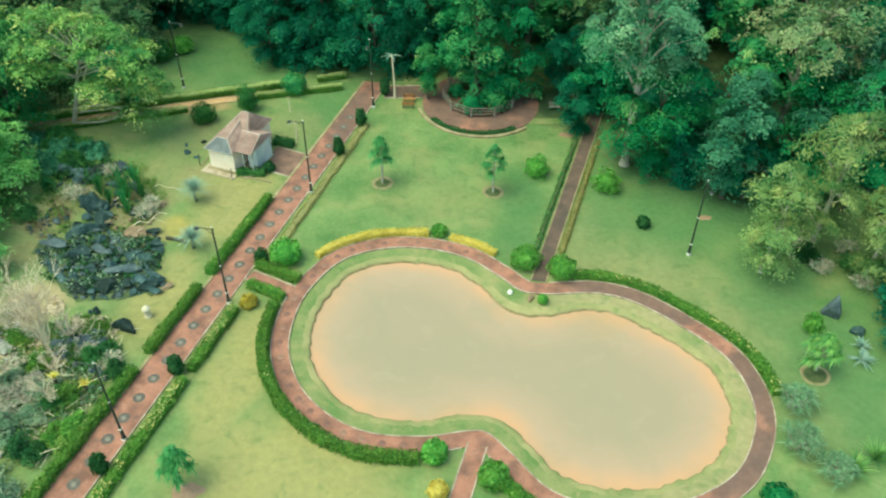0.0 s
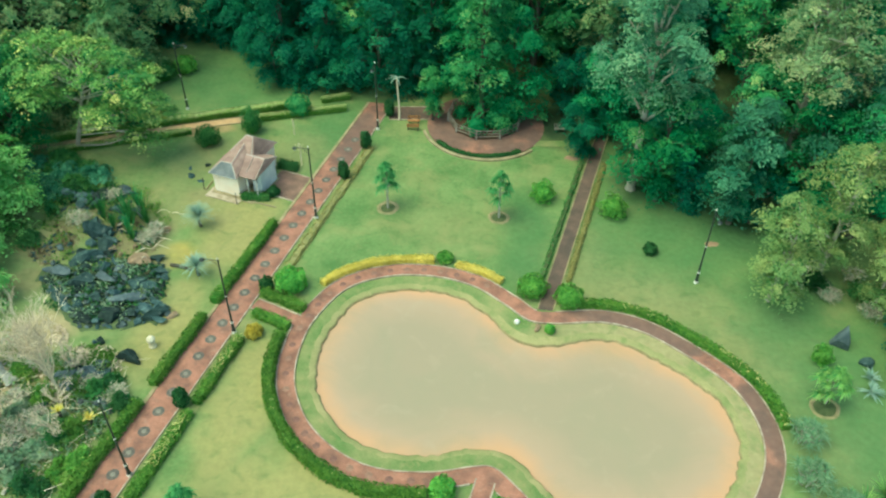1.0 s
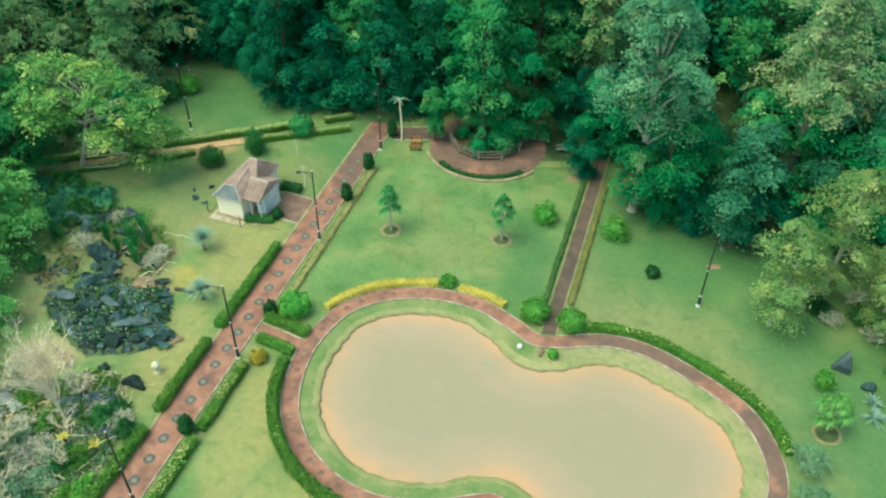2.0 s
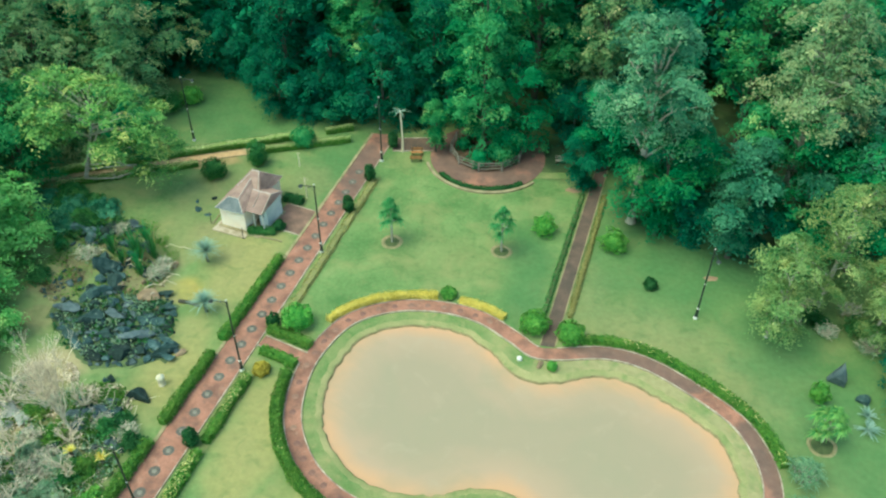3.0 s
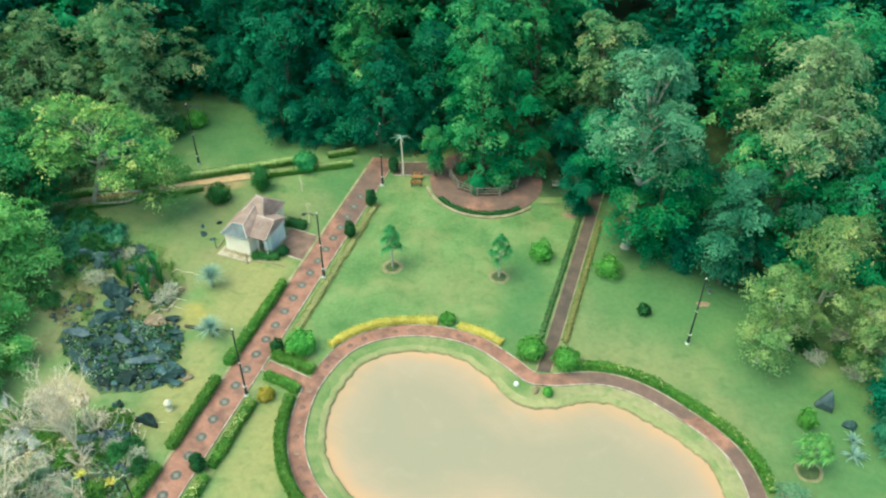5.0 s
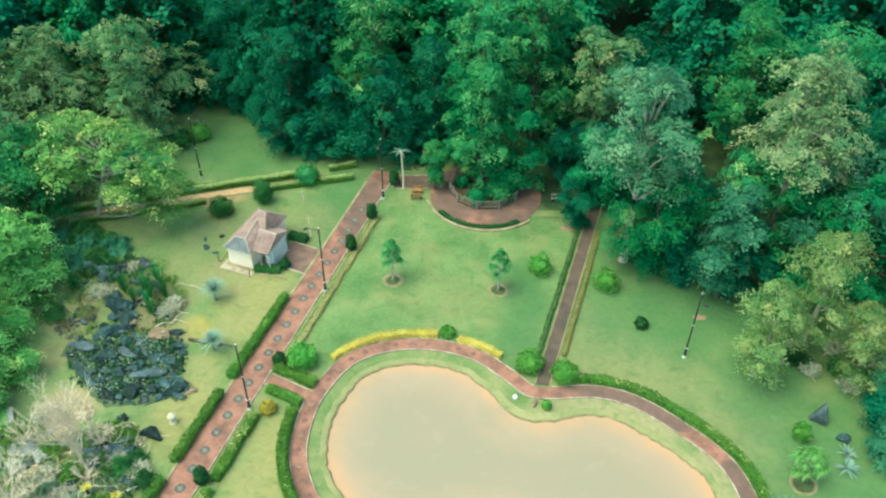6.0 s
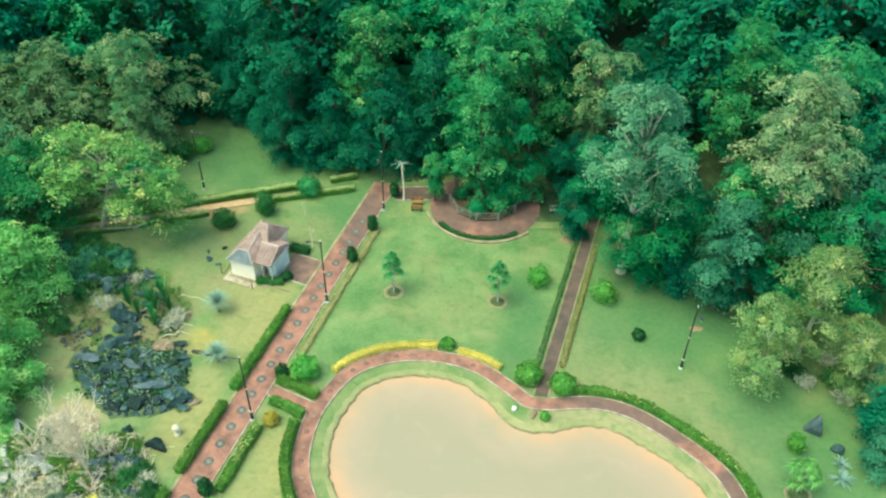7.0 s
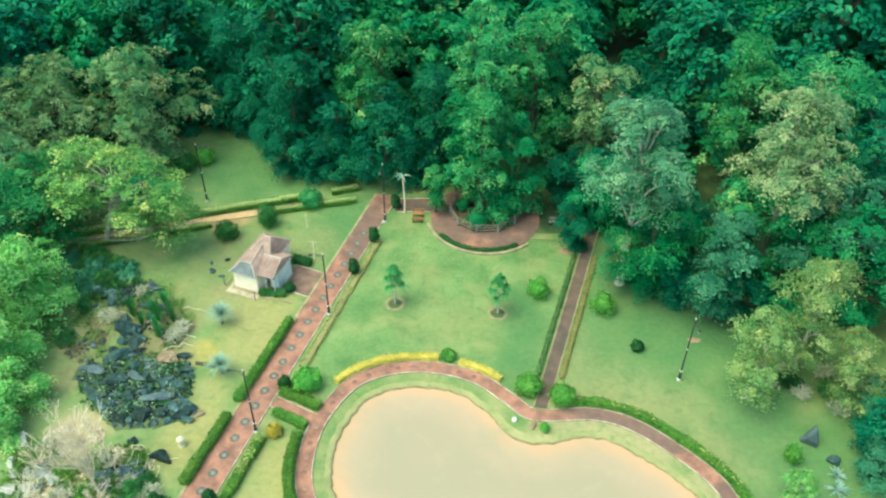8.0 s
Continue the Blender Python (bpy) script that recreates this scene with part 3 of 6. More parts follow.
def medallion(parent, x, y, r=0.36, z=0.054, rot=0.0, core=True):
    mb = MB()
    mb.lathe([(r, -0.004), (r, 0.0), (r * 0.96, 0.004)], 12)
    ob = part("paving_medallion", mb, M["medallion"] if core else M["medallion_faint"], parent, "", pose(x, y, z, 0, 0, rot))
    if not core:
        return ob
    core = MB()
    core.lathe([(r * 0.42, -0.002), (r * 0.42, 0.004), (r * 0.4, 0.006)], 10)
    part("medallion_core", core, M["medallion_core"], ob, "", pose(0, 0, 0.004))
    return ob


def straight(a, c, n=40):
    s = np.linspace(0, 1, n)[:, None]
    return np.array(a) * (1 - s) + np.array(c) * s


# walk round the pond; the kerbs open at the junctions
inner_line, outer_line = KERB, OUTER
ring = MB()
ring.strip(z3(KERB, 0.05), z3(OUTER, 0.05), 0, True)
ring.strip(z3(OUTER, 0.05), z3(OUTER, -0.03), 0, True)
ring.strip(z3(KERB, -0.1), z3(KERB, 0.05), 0, True)
ring_path = tagged(part("pond_walk", ring.mesh("pond_walk", [M["paver"]], True), None), "red brick-paved walk winding round the pond", "path", kind="structure")


def open_kerb(line, out, skip, name="kerb"):
    """Kerb pieces along the closed line, left out within the given circles."""
    ok = np.ones(len(line), bool)
    for x, y, r in skip:
        ok &= np.hypot(line[:, 0] - x, line[:, 1] - y) > r
    start = int(np.argmin(ok)) if not ok.all() else 0
    order = [(start + i) % len(line) for i in range(len(line))] + ([start] if ok.all() else [])
    run, runs = [], []
    for i in order:
        if ok[i]:
            run.append(i)
        elif run:
            runs.append(run)
            run = []
    if run:
        runs.append(run)
    c = offset(line, out, True)
    for run in runs:
        if len(run) < 3:
            continue
        a, d = line[run], c[run]
        km = MB()
        km.strip(z3(a, -0.05), z3(a, 0.1))
        km.strip(z3(a, 0.1), z3(d, 0.1))
        km.strip(z3(d, 0.1), z3(d, -0.05))
        tagged(part(name, km, M["kerb"]), "pale painted concrete kerb along the pond walk", "kerb", kind="structure")


open_kerb(KERB, -0.08, [])
open_kerb(OUTER, 0.08, [(0.5, 46.1, 0.62), (-17.1, 42.1, 0.6), (-2.2, 30.6, 0.7)])
mid = offset(KERB, RING_W / 2, True)
acc = 0.0
for i in range(1, len(mid)):
    acc += float(np.linalg.norm(mid[i] - mid[i - 1]))
    if acc > 1.25:
        acc = 0.0
        if mid[i, 0] < -4:
            medallion(ring_path, mid[i, 0], mid[i, 1], 0.24, core=False)

# the long straight avenue
y = np.linspace(8, 72.4, 84)
main_path = paved("avenue", np.stack([axis(y) - 1.15, y], 1), np.stack([axis(y) + 1.12, y], 1), M["paver"], "long straight avenue of red brick pavers with grey medallions", kerb_mats=(M["verge"], M["kerb"]), kerb_widths=(0.24, 0.08))
for i in range(34):
    yy = 11.3 + i * 1.645
    medallion(main_path, axis(yy) + 0.02, yy, 0.4)

# narrow walk to the woods, cross walk, branch to the south, hut apron, link to the plaza
y = np.linspace(46.0, 82, 60)
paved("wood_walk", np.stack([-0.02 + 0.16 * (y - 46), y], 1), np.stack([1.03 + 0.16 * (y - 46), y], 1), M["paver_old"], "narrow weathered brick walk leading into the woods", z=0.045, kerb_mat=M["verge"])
cross = straight((-20.75, 43.2), (-17.15, 42.0), 12)
paved("cross_walk", offset(cross, 0.5), offset(cross, -0.5), M["paver"], "short brick cross walk between hedges", z=0.046)
branch = straight((-2.15, 30.9), (-5.4, 8.0), 30)
paved("south_walk", offset(branch, -0.55), offset(branch, 0.55), M["paver"], "brick walk leading away from the pond", z=0.046)
apron = straight((-21.05, 57.05), (-24.3, 57.9), 10)
paved("hut_apron", offset(apron, -1.9), offset(apron, 1.5), M["paver_worn"], "worn brown brick apron in front of the hut door", z=0.046)
link = straight((-16.3, 70.7), (-12.4, 71.4), 16)
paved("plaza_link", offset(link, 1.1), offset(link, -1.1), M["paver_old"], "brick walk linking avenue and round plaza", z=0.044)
far_walk = straight((-48, 59.5), (-24.5, 69.6), 30)
paved("hedge_walk", offset(far_walk, 0.5), offset(far_walk, -0.5), M["sandy"], "sandy walk between two long hedges", z=0.02, kerb_mat=M["stone_edge"])

# round plaza with a stone edge
PX, PY, PR = -6.75, 70.2, 5.6
ang = np.linspace(0, 2 * np.pi, 73)[:-1]
disc = np.stack([PX + PR * np.cos(ang), PY + PR * np.sin(ang)], 1)
pz = MB()
pz.add(z3(disc, 0.06), [tuple(range(72))])
pz.strip(z3(disc, -0.03), z3(disc, 0.06), 0, True)
tagged(part("plaza", pz, M["paver"]), "round red brick plaza under tall trees", "plaza", kind="structure")
east = straight((-2.5, 67.7), (2.4, 68.4), 10)
paved("plaza_walk", offset(east, 0.5), offset(east, -0.45), M["bank"], "worn earth walk beside the plaza", z=0.03, both=(False, False))
arc = np.linspace(radians(200), radians(322), 40)
edge_in = np.stack([PX + (PR + 0.25) * np.cos(arc), PY + (PR + 0.25) * np.sin(arc)], 1)
edge_out = np.stack([PX + (PR + 0.5) * np.cos(arc), PY + (PR + 0.5) * np.sin(arc)], 1)
em = MB()
em.strip(z3(edge_in, -0.02), z3(edge_in, 0.22))
em.strip(z3(edge_in, 0.22), z3(edge_out, 0.16))
em.strip(z3(edge_out, 0.16), z3(edge_out, -0.02))
tagged(part("plaza_edging", em, M["stone_edge"]), "low pale stone edging round the plaza", "edging", kind="structure")


# ---- plants ----
def make_tree(name, mat, label, height, radius, base, boughs=20, sprays=15, per=42, leaf=0.4, seed=1, bark="bark", lobes=0.3, category="tree", x=0.0, y=0.0, dome=0.63, foot=0.2, sway=(0.0, 0.0), pads=None):
    """A tapered trunk with limbs out to its boughs; each bough carries many flat sprays of leaves, with gaps between them."""
    r = np.random.default_rng(seed)
    tree = thing(name, pose(x, y, 0), label, category)
    hc = height - base
    u = (np.arange(boughs) + r.uniform(0.1, 0.9, boughs)) / boughs
    a = np.arange(boughs) * 2.4 + r.uniform(-0.5, 0.5, boughs)
    turn = r.uniform(0, 6.28)
    prof = np.sin(np.pi * (foot + dome * u)) ** 0.65 * (1 + lobes * np.sin(2 * a + turn) * np.sin(5 * u + turn))
    rb = radius * r.uniform(0.3, 0.5, boughs) * (0.65 + 0.35 * prof)
    out = np.maximum(prof * radius - rb * 0.85, 0) * np.where(r.random(boughs) < 0.75, r.uniform(0.8, 1.12, boughs), r.uniform(0.1, 0.6, boughs))
    C = np.stack([out * np.cos(a), out * np.sin(a), base + hc * (0.06 + 0.9 * u) - rb * 0.5], 1)
    C[:, :2] += np.array(sway)
    if pads is not None:
        C, rb = np.array(pads)[:, :3], np.array(pads)[:, 3]
    k = boughs * sprays
    d = ball(r, k, -0.3)
    bi = np.repeat(np.arange(boughs), sprays)
    S = C[bi] + d * np.array([1, 1, 0.8 if pads is None else 0.4]) * (rb[bi] * r.uniform(0.62, 1.18, k))[:, None]
    S[:, 2] = np.minimum(np.maximum(S[:, 2], 0.5), height)
    rs = r.uniform(0.45, 0.95, k) * min(1.0, 0.45 + 0.14 * radius)
    q = r.normal(0, 0.52, (k, per, 3)) * np.array([1, 1, 0.32])
    q[:, :, 2] -= 0.35 * (q[:, :, 0] ** 2 + q[:, :, 1] ** 2)
    # sprays tip outwards, away from the trunk
    lean = 0.55 * (q[:, :, 0] * d[:, None, 0] + q[:, :, 1] * d[:, None, 1])
    q[:, :, 2] -= lean
    P = (S[:, None, :] + q * rs[:, None, None]).reshape(-1, 3)
    N = (np.array([0, 0, 0.75]) + 0.6 * d[:, None, :] + r.normal(0, 0.3, (k, per, 3))).reshape(-1, 3)
    P[:, 2] = np.maximum(P[:, 2], 0.08)
    # paler leaves mostly on the outermost sprays of a bough
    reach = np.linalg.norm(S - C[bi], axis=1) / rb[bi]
    leaf_tone = np.clip((0.1 if pads is None else 0.24) + 0.5 * r.random(k) + 0.45 * (reach - 0.6), 0, 1)
    leaf_tone = np.clip(np.repeat(leaf_tone, per) + r.normal(0, 0.07, k * per), 0, 1)
    me = cards_mesh("crown", P, N, leaf * r.uniform(0.55, 1.25, len(P)), 0.5, mat, r, leaf_tone=leaf_tone)
    tb = MB()
    t0 = max(0.05, height * 0.016)
    top = Vector((r.normal(0, 0.04), r.normal(0, 0.04), 1)) * (base + hc * 0.8) + Vector((*sway, 0))
    tb.tube([(0, 0, -0.1), (0, 0, 0.25), tuple(top * 0.4), tuple(top)], [t0 * 1.7, t0 * 1.15, t0 * 0.8, t0 * 0.2], 9)
    for i in range(boughs):
        c = Vector(C[i])
        start = top * min(0.9, max(0.12, (c.z - rb[i] * 0.7) / max(top.z, 0.1) * 0.85))
        midp = start.lerp(c, 0.55) + Vector((0, 0, 0.08 * (c - start).length))
        tb.tube([start, midp, c], [t0 * 0.4, t0 * 0.26, t0 * 0.1], 5, 0, False)
        for s in range(3):
            tb.tube([midp.lerp(c, 0.4), Vector(S[i * sprays + s])], [t0 * 0.14, t0 * 0.05], 4, 0, False)
    part("trunk", tb, M[bark], tree)
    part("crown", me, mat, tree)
    return tree


def place(template, x, y, s=1.0, sz=None, rot=0.0):
    m = pose(x, y, 0, 0, 0, rot) @ Matrix.Diagonal((s, s, sz or s, 1))
    if template.get("placed"):
        ob = copy_thing(template, m)
    else:
        ob = template
        ob.matrix_basis = m
        ob["placed"] = 1
    return ob


def block_hedge(name, line, width, height, mat, label, leaf=0.16, density=130, seed=2, flowers=0.0, category="hedge", core=None, side=None):
    """A clipped hedge along a line: dense twiggy core, leaf shell, and flowers where it has them."""
    r = np.random.default_rng(seed)
    line = np.asarray(line, float)
    seg = np.linalg.norm(np.diff(line, axis=0), axis=1)
    cum = np.concatenate([[0], np.cumsum(seg)])
    total = cum[-1]
    n = max(4, int(total / 0.4))
    s = np.linspace(0, total, n)
    mid = np.stack([np.interp(s, cum, line[:, 0]), np.interp(s, cum, line[:, 1])], 1)
    tv = np.gradient(mid, axis=0)
    tv /= np.linalg.norm(tv, axis=1, keepdims=True)
    nv = np.stack([-tv[:, 1], tv[:, 0]], 1)
    hedge = thing(name, pose(mid[0, 0], mid[0, 1], 0), label, category)
    o = np.array([mid[0, 0], mid[0, 1], 0])
    w = width * 0.5 * (0.84 + 0.08 * np.sin(s * 1.9 + seed) + r.normal(0, 0.04, n))
    h = height * (0.88 + 0.05 * np.sin(s * 1.3 + 2 * seed) + r.normal(0, 0.025, n))
    cb = MB()
    rows = []
    for a, z in ((-0.85, 0.0), (-0.95, 0.5), (-0.7, 0.95), (0.7, 0.95), (0.95, 0.5), (0.85, 0.0)):
        rows.append([(*(mid[i] + nv[i] * w[i] * a * 0.86 - o[:2]), h[i] * z * 0.93) for i in range(n)])
    for a, c in zip(rows, rows[1:]):
        cb.strip(a, c)
    cb.add([q[0] for q in rows], [tuple(range(6))])
    cb.add([q[-1] for q in rows], [tuple(range(5, -1, -1))])
    part("twig_core", cb, core or mat, hedge)
    count = int(total * (width + 2 * height) * density)
    u = r.uniform(0, total, count)
    x = r.uniform(-1, 1, count) * (width / 2 + height)
    ww, hh = np.interp(u, s, w), np.interp(u, s, h)
    topside = np.abs(x) < width / 2
    across = np.where(topside, x / (width / 2) * ww, np.sign(x) * ww)
    up = np.where(topside, hh, hh * r.uniform(0.05, 1.0, count))
    rounding = np.where(topside, -0.16 * height * np.abs(x / (width / 2)) ** 4, 0)
    cx, cy = np.interp(u, s, mid[:, 0]), np.interp(u, s, mid[:, 1])
    nx_, ny_ = np.interp(u, s, nv[:, 0]), np.interp(u, s, nv[:, 1])
    P = np.stack([cx + nx_ * across, cy + ny_ * across, up + rounding], 1) - o + r.normal(0, leaf * 0.35, (count, 3))
    P[:, 2] = np.maximum(P[:, 2], 0.03)
    out = np.where(topside[:, None], np.array([0, 0, 1.0]), np.stack([nx_ * np.sign(x), ny_ * np.sign(x), np.full(count, 0.5)], 1))
    N = out + r.normal(0, 0.5, (count, 3))
    # leaf ends close the two short sides
    size = leaf * r.uniform(0.7, 1.3, count)
    # darker side leaves put the hedge's shading into the colour, under a pale top
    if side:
        part("leaves", cards_mesh("leaves", P[~topside], N[~topside], size[~topside], 0.62, side, r), side, hedge, "dark green sides with the shading in the leaf colour")
        part("clipped_top", cards_mesh("clipped_top", P[topside], N[topside], size[topside], 0.62, mat, r), mat, hedge, "pale leaves on the top")["kind"] = "stuff"
    else:
        part("leaves", cards_mesh("leaves", P, N, size, 0.62, mat, r), mat, hedge)
    if flowers:
        k = int(total * flowers)
        drift = np.nonzero(topside & (np.sin(u * 0.9 + seed) + 0.6 * np.sin(u * 2.3) > -0.1))[0]
        pick = r.choice(drift, min(k, len(drift)), replace=False)
        Q = P[pick] + np.array([0, 0, 0.06])
        part("blossom", cards_mesh("blossom", Q, N[pick], 0.1, 0.9, M["petal"], r), M["petal"], hedge, "small pale yellow flowers")["kind"] = "stuff"
    return hedge


def round_bush(name, x, y, rx, h, mat, label, leaf=0.2, count=900, seed=3, category="bush", lump=0.1):
    r = np.random.default_rng(seed)
    bush = thing(name, pose(x, y, 0, 0, 0, seed * 37 % 360), label, category)
    d = ball(r, count, -0.55)
    bumps = 1 + lump * np.sin(d[:, 0] * 6 + seed) * np.sin(d[:, 1] * 5) + lump * 0.8 * np.sin(d[:, 2] * 7 + d[:, 0] * 4) + r.normal(0, 0.05, count)
    P = d * np.array([rx, rx, h * 0.55]) * bumps[:, None] + np.array([0, 0, h * 0.47])
    P[:, 2] = np.maximum(P[:, 2], 0.03)
    core = MB()
    core.lathe([(rx * 0.25, 0), (rx * 0.6, h * 0.1), (rx * 0.82, h * 0.4), (rx * 0.62, h * 0.75), (rx * 0.15, h * 0.9)], 10)
    part("twig_core", core, mat, bush)
    part("leaves", cards_mesh("leaves", P, d + r.normal(0, 0.5, (count, 3)), leaf * r.uniform(0.7, 1.3, count), 0.62, mat, r), mat, bush)
    return bush


def wild_shrub(name, x, y, rad, h, mat, label, seed, leaf=0.24):
    """A loose unclipped shrub: a few stems, each ending in an uneven mass of leaves, with gaps."""
    n = 5 + int(rad * 4)
    return make_tree(name, mat, label, h, rad, 0.02, n, 8, 20, leaf, seed, "bark", 0.4, "shrub", x, y, 0.45, 0.38)


def frond_mesh(n, length, width, droop, rise, r, blades=1):
    """A rosette of arching tapered fronds, as one builder."""
    mb = MB()
    for i in range(n):
        a = 2 * math.pi * (i + r.uniform(-0.3, 0.3)) / n
        el = radians(r.uniform(*rise))
        L = length * r.uniform(0.75, 1.1)
        d = Vector((math.cos(a), math.sin(a), 0))
        side = Vector((-d.y, d.x, 0))
        left, right = [], []
        for s in range(6):
            q = s / 5
            p = d * (L * q * math.cos(el)) + Vector((0, 0, L * q * math.sin(el) - droop * L * q * q))
            w = width * (0.35 + 1.6 * q * (1 - q)) * (1 - q * 0.75)
            left.append(p + side * w + Vector((0, 0, w * 0.35)))
            right.append(p - side * w + Vector((0, 0, w * 0.35)))
        mb.strip(left, right)
    return mb


def rosette(name, x, y, n, length, width, mat, label, seed, droop=0.35, rise=(15, 80), z=0.0, category="plant", trunk=0.0):
    r = np.random.default_rng(seed)
    th = thing(name, pose(x, y, 0, 0, 0, seed * 53 % 360), label, category)
    if trunk:
        mb = MB()
        mb.tube([(0, 0, -0.05), (0.03, 0.02, trunk * 0.5), (0, 0, trunk)], [0.14, 0.11, 0.1], 8)
        part("trunk", mb, M["bark"], th)
    part("fronds", frond_mesh(n, length, width, droop, rise, r), mat, th, "", pose(0, 0, trunk + 0.05))
    return th


def boulder(x, y, size, mat, label, seed, tall=0.7, long=1.0, rot=0.0, taper=0.0, lean=0.0):
    r = np.random.default_rng(seed)
    bm = bmesh.new()
    bmesh.ops.create_icosphere(bm, subdivisions=2, radius=1.0)
    cuts = [(Vector(c).normalized(), h) for c, h in zip(r.normal(size=(9, 3)), r.uniform(0.3, 0.7, 9))]
    for v in bm.verts:
        for c, h in cuts:
            over = v.co.dot(c) - h
            if over > 0:
                v.co -= c * over
        v.co *= 1 + 0.05 * noise.noise(v.co * 2.5 + Vector((seed, 0, 0)))
    for v in bm.verts:
        k = 1 - taper * max(0.0, v.co.z + 0.4)
        v.co.x, v.co.y = v.co.x * k + lean * max(0.0, v.co.z), v.co.y * k
    bmesh.ops.scale(bm, vec=(size * long, size, size * tall), verts=bm.verts)
    me = bpy.data.meshes.new("boulder")
    bm.to_mesh(me)
    bm.free()
    me.materials.append(mat)
    ob = new("boulder", me)
    ob.matrix_basis = pose(x, y, size * tall * 0.45, r.uniform(-8, 8), r.uniform(-8, 8), rot or r.uniform(0, 360))
    return tagged(ob, label, "rock", "rock garden boulders")


def rubble(name, spots, count, sizes, mats, label, seed):
    """Broken stones too small to count, joined: each an angular lump of its own turn and size."""
    r = np.random.default_rng(seed)
    bm = bmesh.new()
    bmesh.ops.create_icosphere(bm, subdivisions=1, radius=1.0)
    V = np.array([v.co[:] for v in bm.verts])
    F = [tuple(v.index for v in f.verts) for f in bm.faces]
    bm.free()
    mb = MB()
    for i in range(count):
        x, y, rx, ry = spots[i % len(spots)]
        a, q = r.uniform(0, 6.28), math.sqrt(r.random())
        W = V * (1 + r.normal(0, 0.14, (len(V), 1)))
        for c, h in zip(r.normal(size=(5, 3)), r.uniform(0.35, 0.75, 5)):
            c = c / np.linalg.norm(c)
            W = W - np.maximum(W @ c - h, 0)[:, None] * c * 0.9
        size = r.uniform(*sizes)
        W = W * size * np.array([r.uniform(1.0, 1.8), 1.0, r.uniform(0.5, 1.0)])
        t = r.uniform(0, 6.28)
        X = W[:, 0] * math.cos(t) - W[:, 1] * math.sin(t) + x + rx * q * math.cos(a)
        Y = W[:, 0] * math.sin(t) + W[:, 1] * math.cos(t) + y + ry * q * math.sin(a)
        mb.add(np.stack([X, Y, W[:, 2] + size * 0.4], 1).tolist(), F, 0 if r.random() < 0.8 else 1)
    return tagged(part(name, mb.mesh(name, mats, True), None), label, "rocks", kind="stuff")


# ---- trees ----
KIND = {
    "teal": ("leaf_teal", "bark_pale", "tall tree with a pale bluish-green crown and bare limbs"),
    "pale": ("leaf_pale", "bark_pale", "tall tree with an open pale tan-green crown"),
    "deep": ("leaf_deep", "bark", "dense dark green tree at the wood's edge"),
    "mid": ("leaf_mid", "bark", "leafy mid-green broadleaf tree"),
    "lime": ("leaf_lime", "bark_pale", "spreading tree with yellow-green leaves and pale limbs"),
    "fresh": ("leaf_fresh", "bark", "tall leafy tree with fresh green foliage"),
    "sage": ("leaf_sage", "bark_pale", "spreading tree with grey-green leaves and pale limbs"),
    "olive": ("leaf_olive", "bark", "broad tree with olive and brownish leaves"),
    "blue": ("leaf_blue_green", "bark", "dense rounded tree with muted blue-green leaves"),
    "bright": ("leaf_bright", "bark", "dense bright green broadleaf tree"),
}
# where on a half wave each kind's crown outline begins, and how much of it it spans
DOME = {"bright": (0.42, 0.46), "deep": (0.2, 0.5), "blue": (0.2, 0.5), "pale": (0.36, 0.58), "teal": (0.27, 0.63), "sage": (0.3, 0.62)}
EAST_GROVE = [
    ("teal", 6.9, 62.2, 20.3, 4.5, 9.3, 500), ("mid", 8.9, 60.8, 11.6, 3.9, 0.8, 501), ("pale", 19.2, 63.4, 21.8, 5.2, 11.0, 502), ("mid", 20.4, 60.6, 12.5, 3.6, 1.0, 503), ("fresh", 16.0, 62.4, 12.6, 2.7, 5.0, 504),
    ("blue", 14.9, 58.7, 12.2, 3.2, 1.0, 505), ("sage", 16.9, 49.8, 10.0, 3.1, 1.0, 506), ("sage", 21.2, 53.6, 12.8, 3.8, 2.0, 507), ("mid", 24.5, 58.5, 14.0, 4.4, 1.5, 508), ("blue", 23.5, 61.0, 15.0, 4.0, 5.0, 509),
    ("fresh", 17.5, 76.0, 20.0, 4.6, 5.0, 510), ("fresh", 23.5, 71.5, 20.5, 5.2, 3.0, 511), ("deep", 28.5, 66.0, 20.0, 5.4, 2.0, 512), ("mid", 4.9, 70.6, 9.0, 3.0, 0.5, 544), ("sage", 24.4, 50.0, 8.5, 2.8, 0.4, 547),
    ("deep", 29.0, 74.0, 19.0, 5.0, 1.0, 552),
]
PLAZA_GROVE = [
    ("olive", 3.3, 77.3, 15.8, 3.4, 4.0, 513), ("fresh", -7.2, 70.0, 18.5, 2.9, 0.8, 514), ("mid", -8.9, 72.2, 14.0, 2.5, 1.4, 515), ("mid", -4.0, 71.4, 11.5, 3.0, 1.4, 516), ("fresh", -3.0, 78.8, 20.5, 4.6, 4.0, 517),
    ("fresh", -8.4, 77.6, 19.6, 4.0, 4.0, 518),
]
NORTH_EDGE = [
    ("deep", -18.2, 75.2, 11.0, 4.3, 0.5, 519), ("fresh", -20.0, 80.3, 17.0, 4.4, 3.0, 520), ("deep", -13.4, 79.0, 13.0, 4.0, 1.0, 521), ("deep", -28.8, 77.4, 14.6, 4.2, 0.5, 522), ("deep", -24.0, 77.0, 9.5, 3.0, 0.5, 523),
]
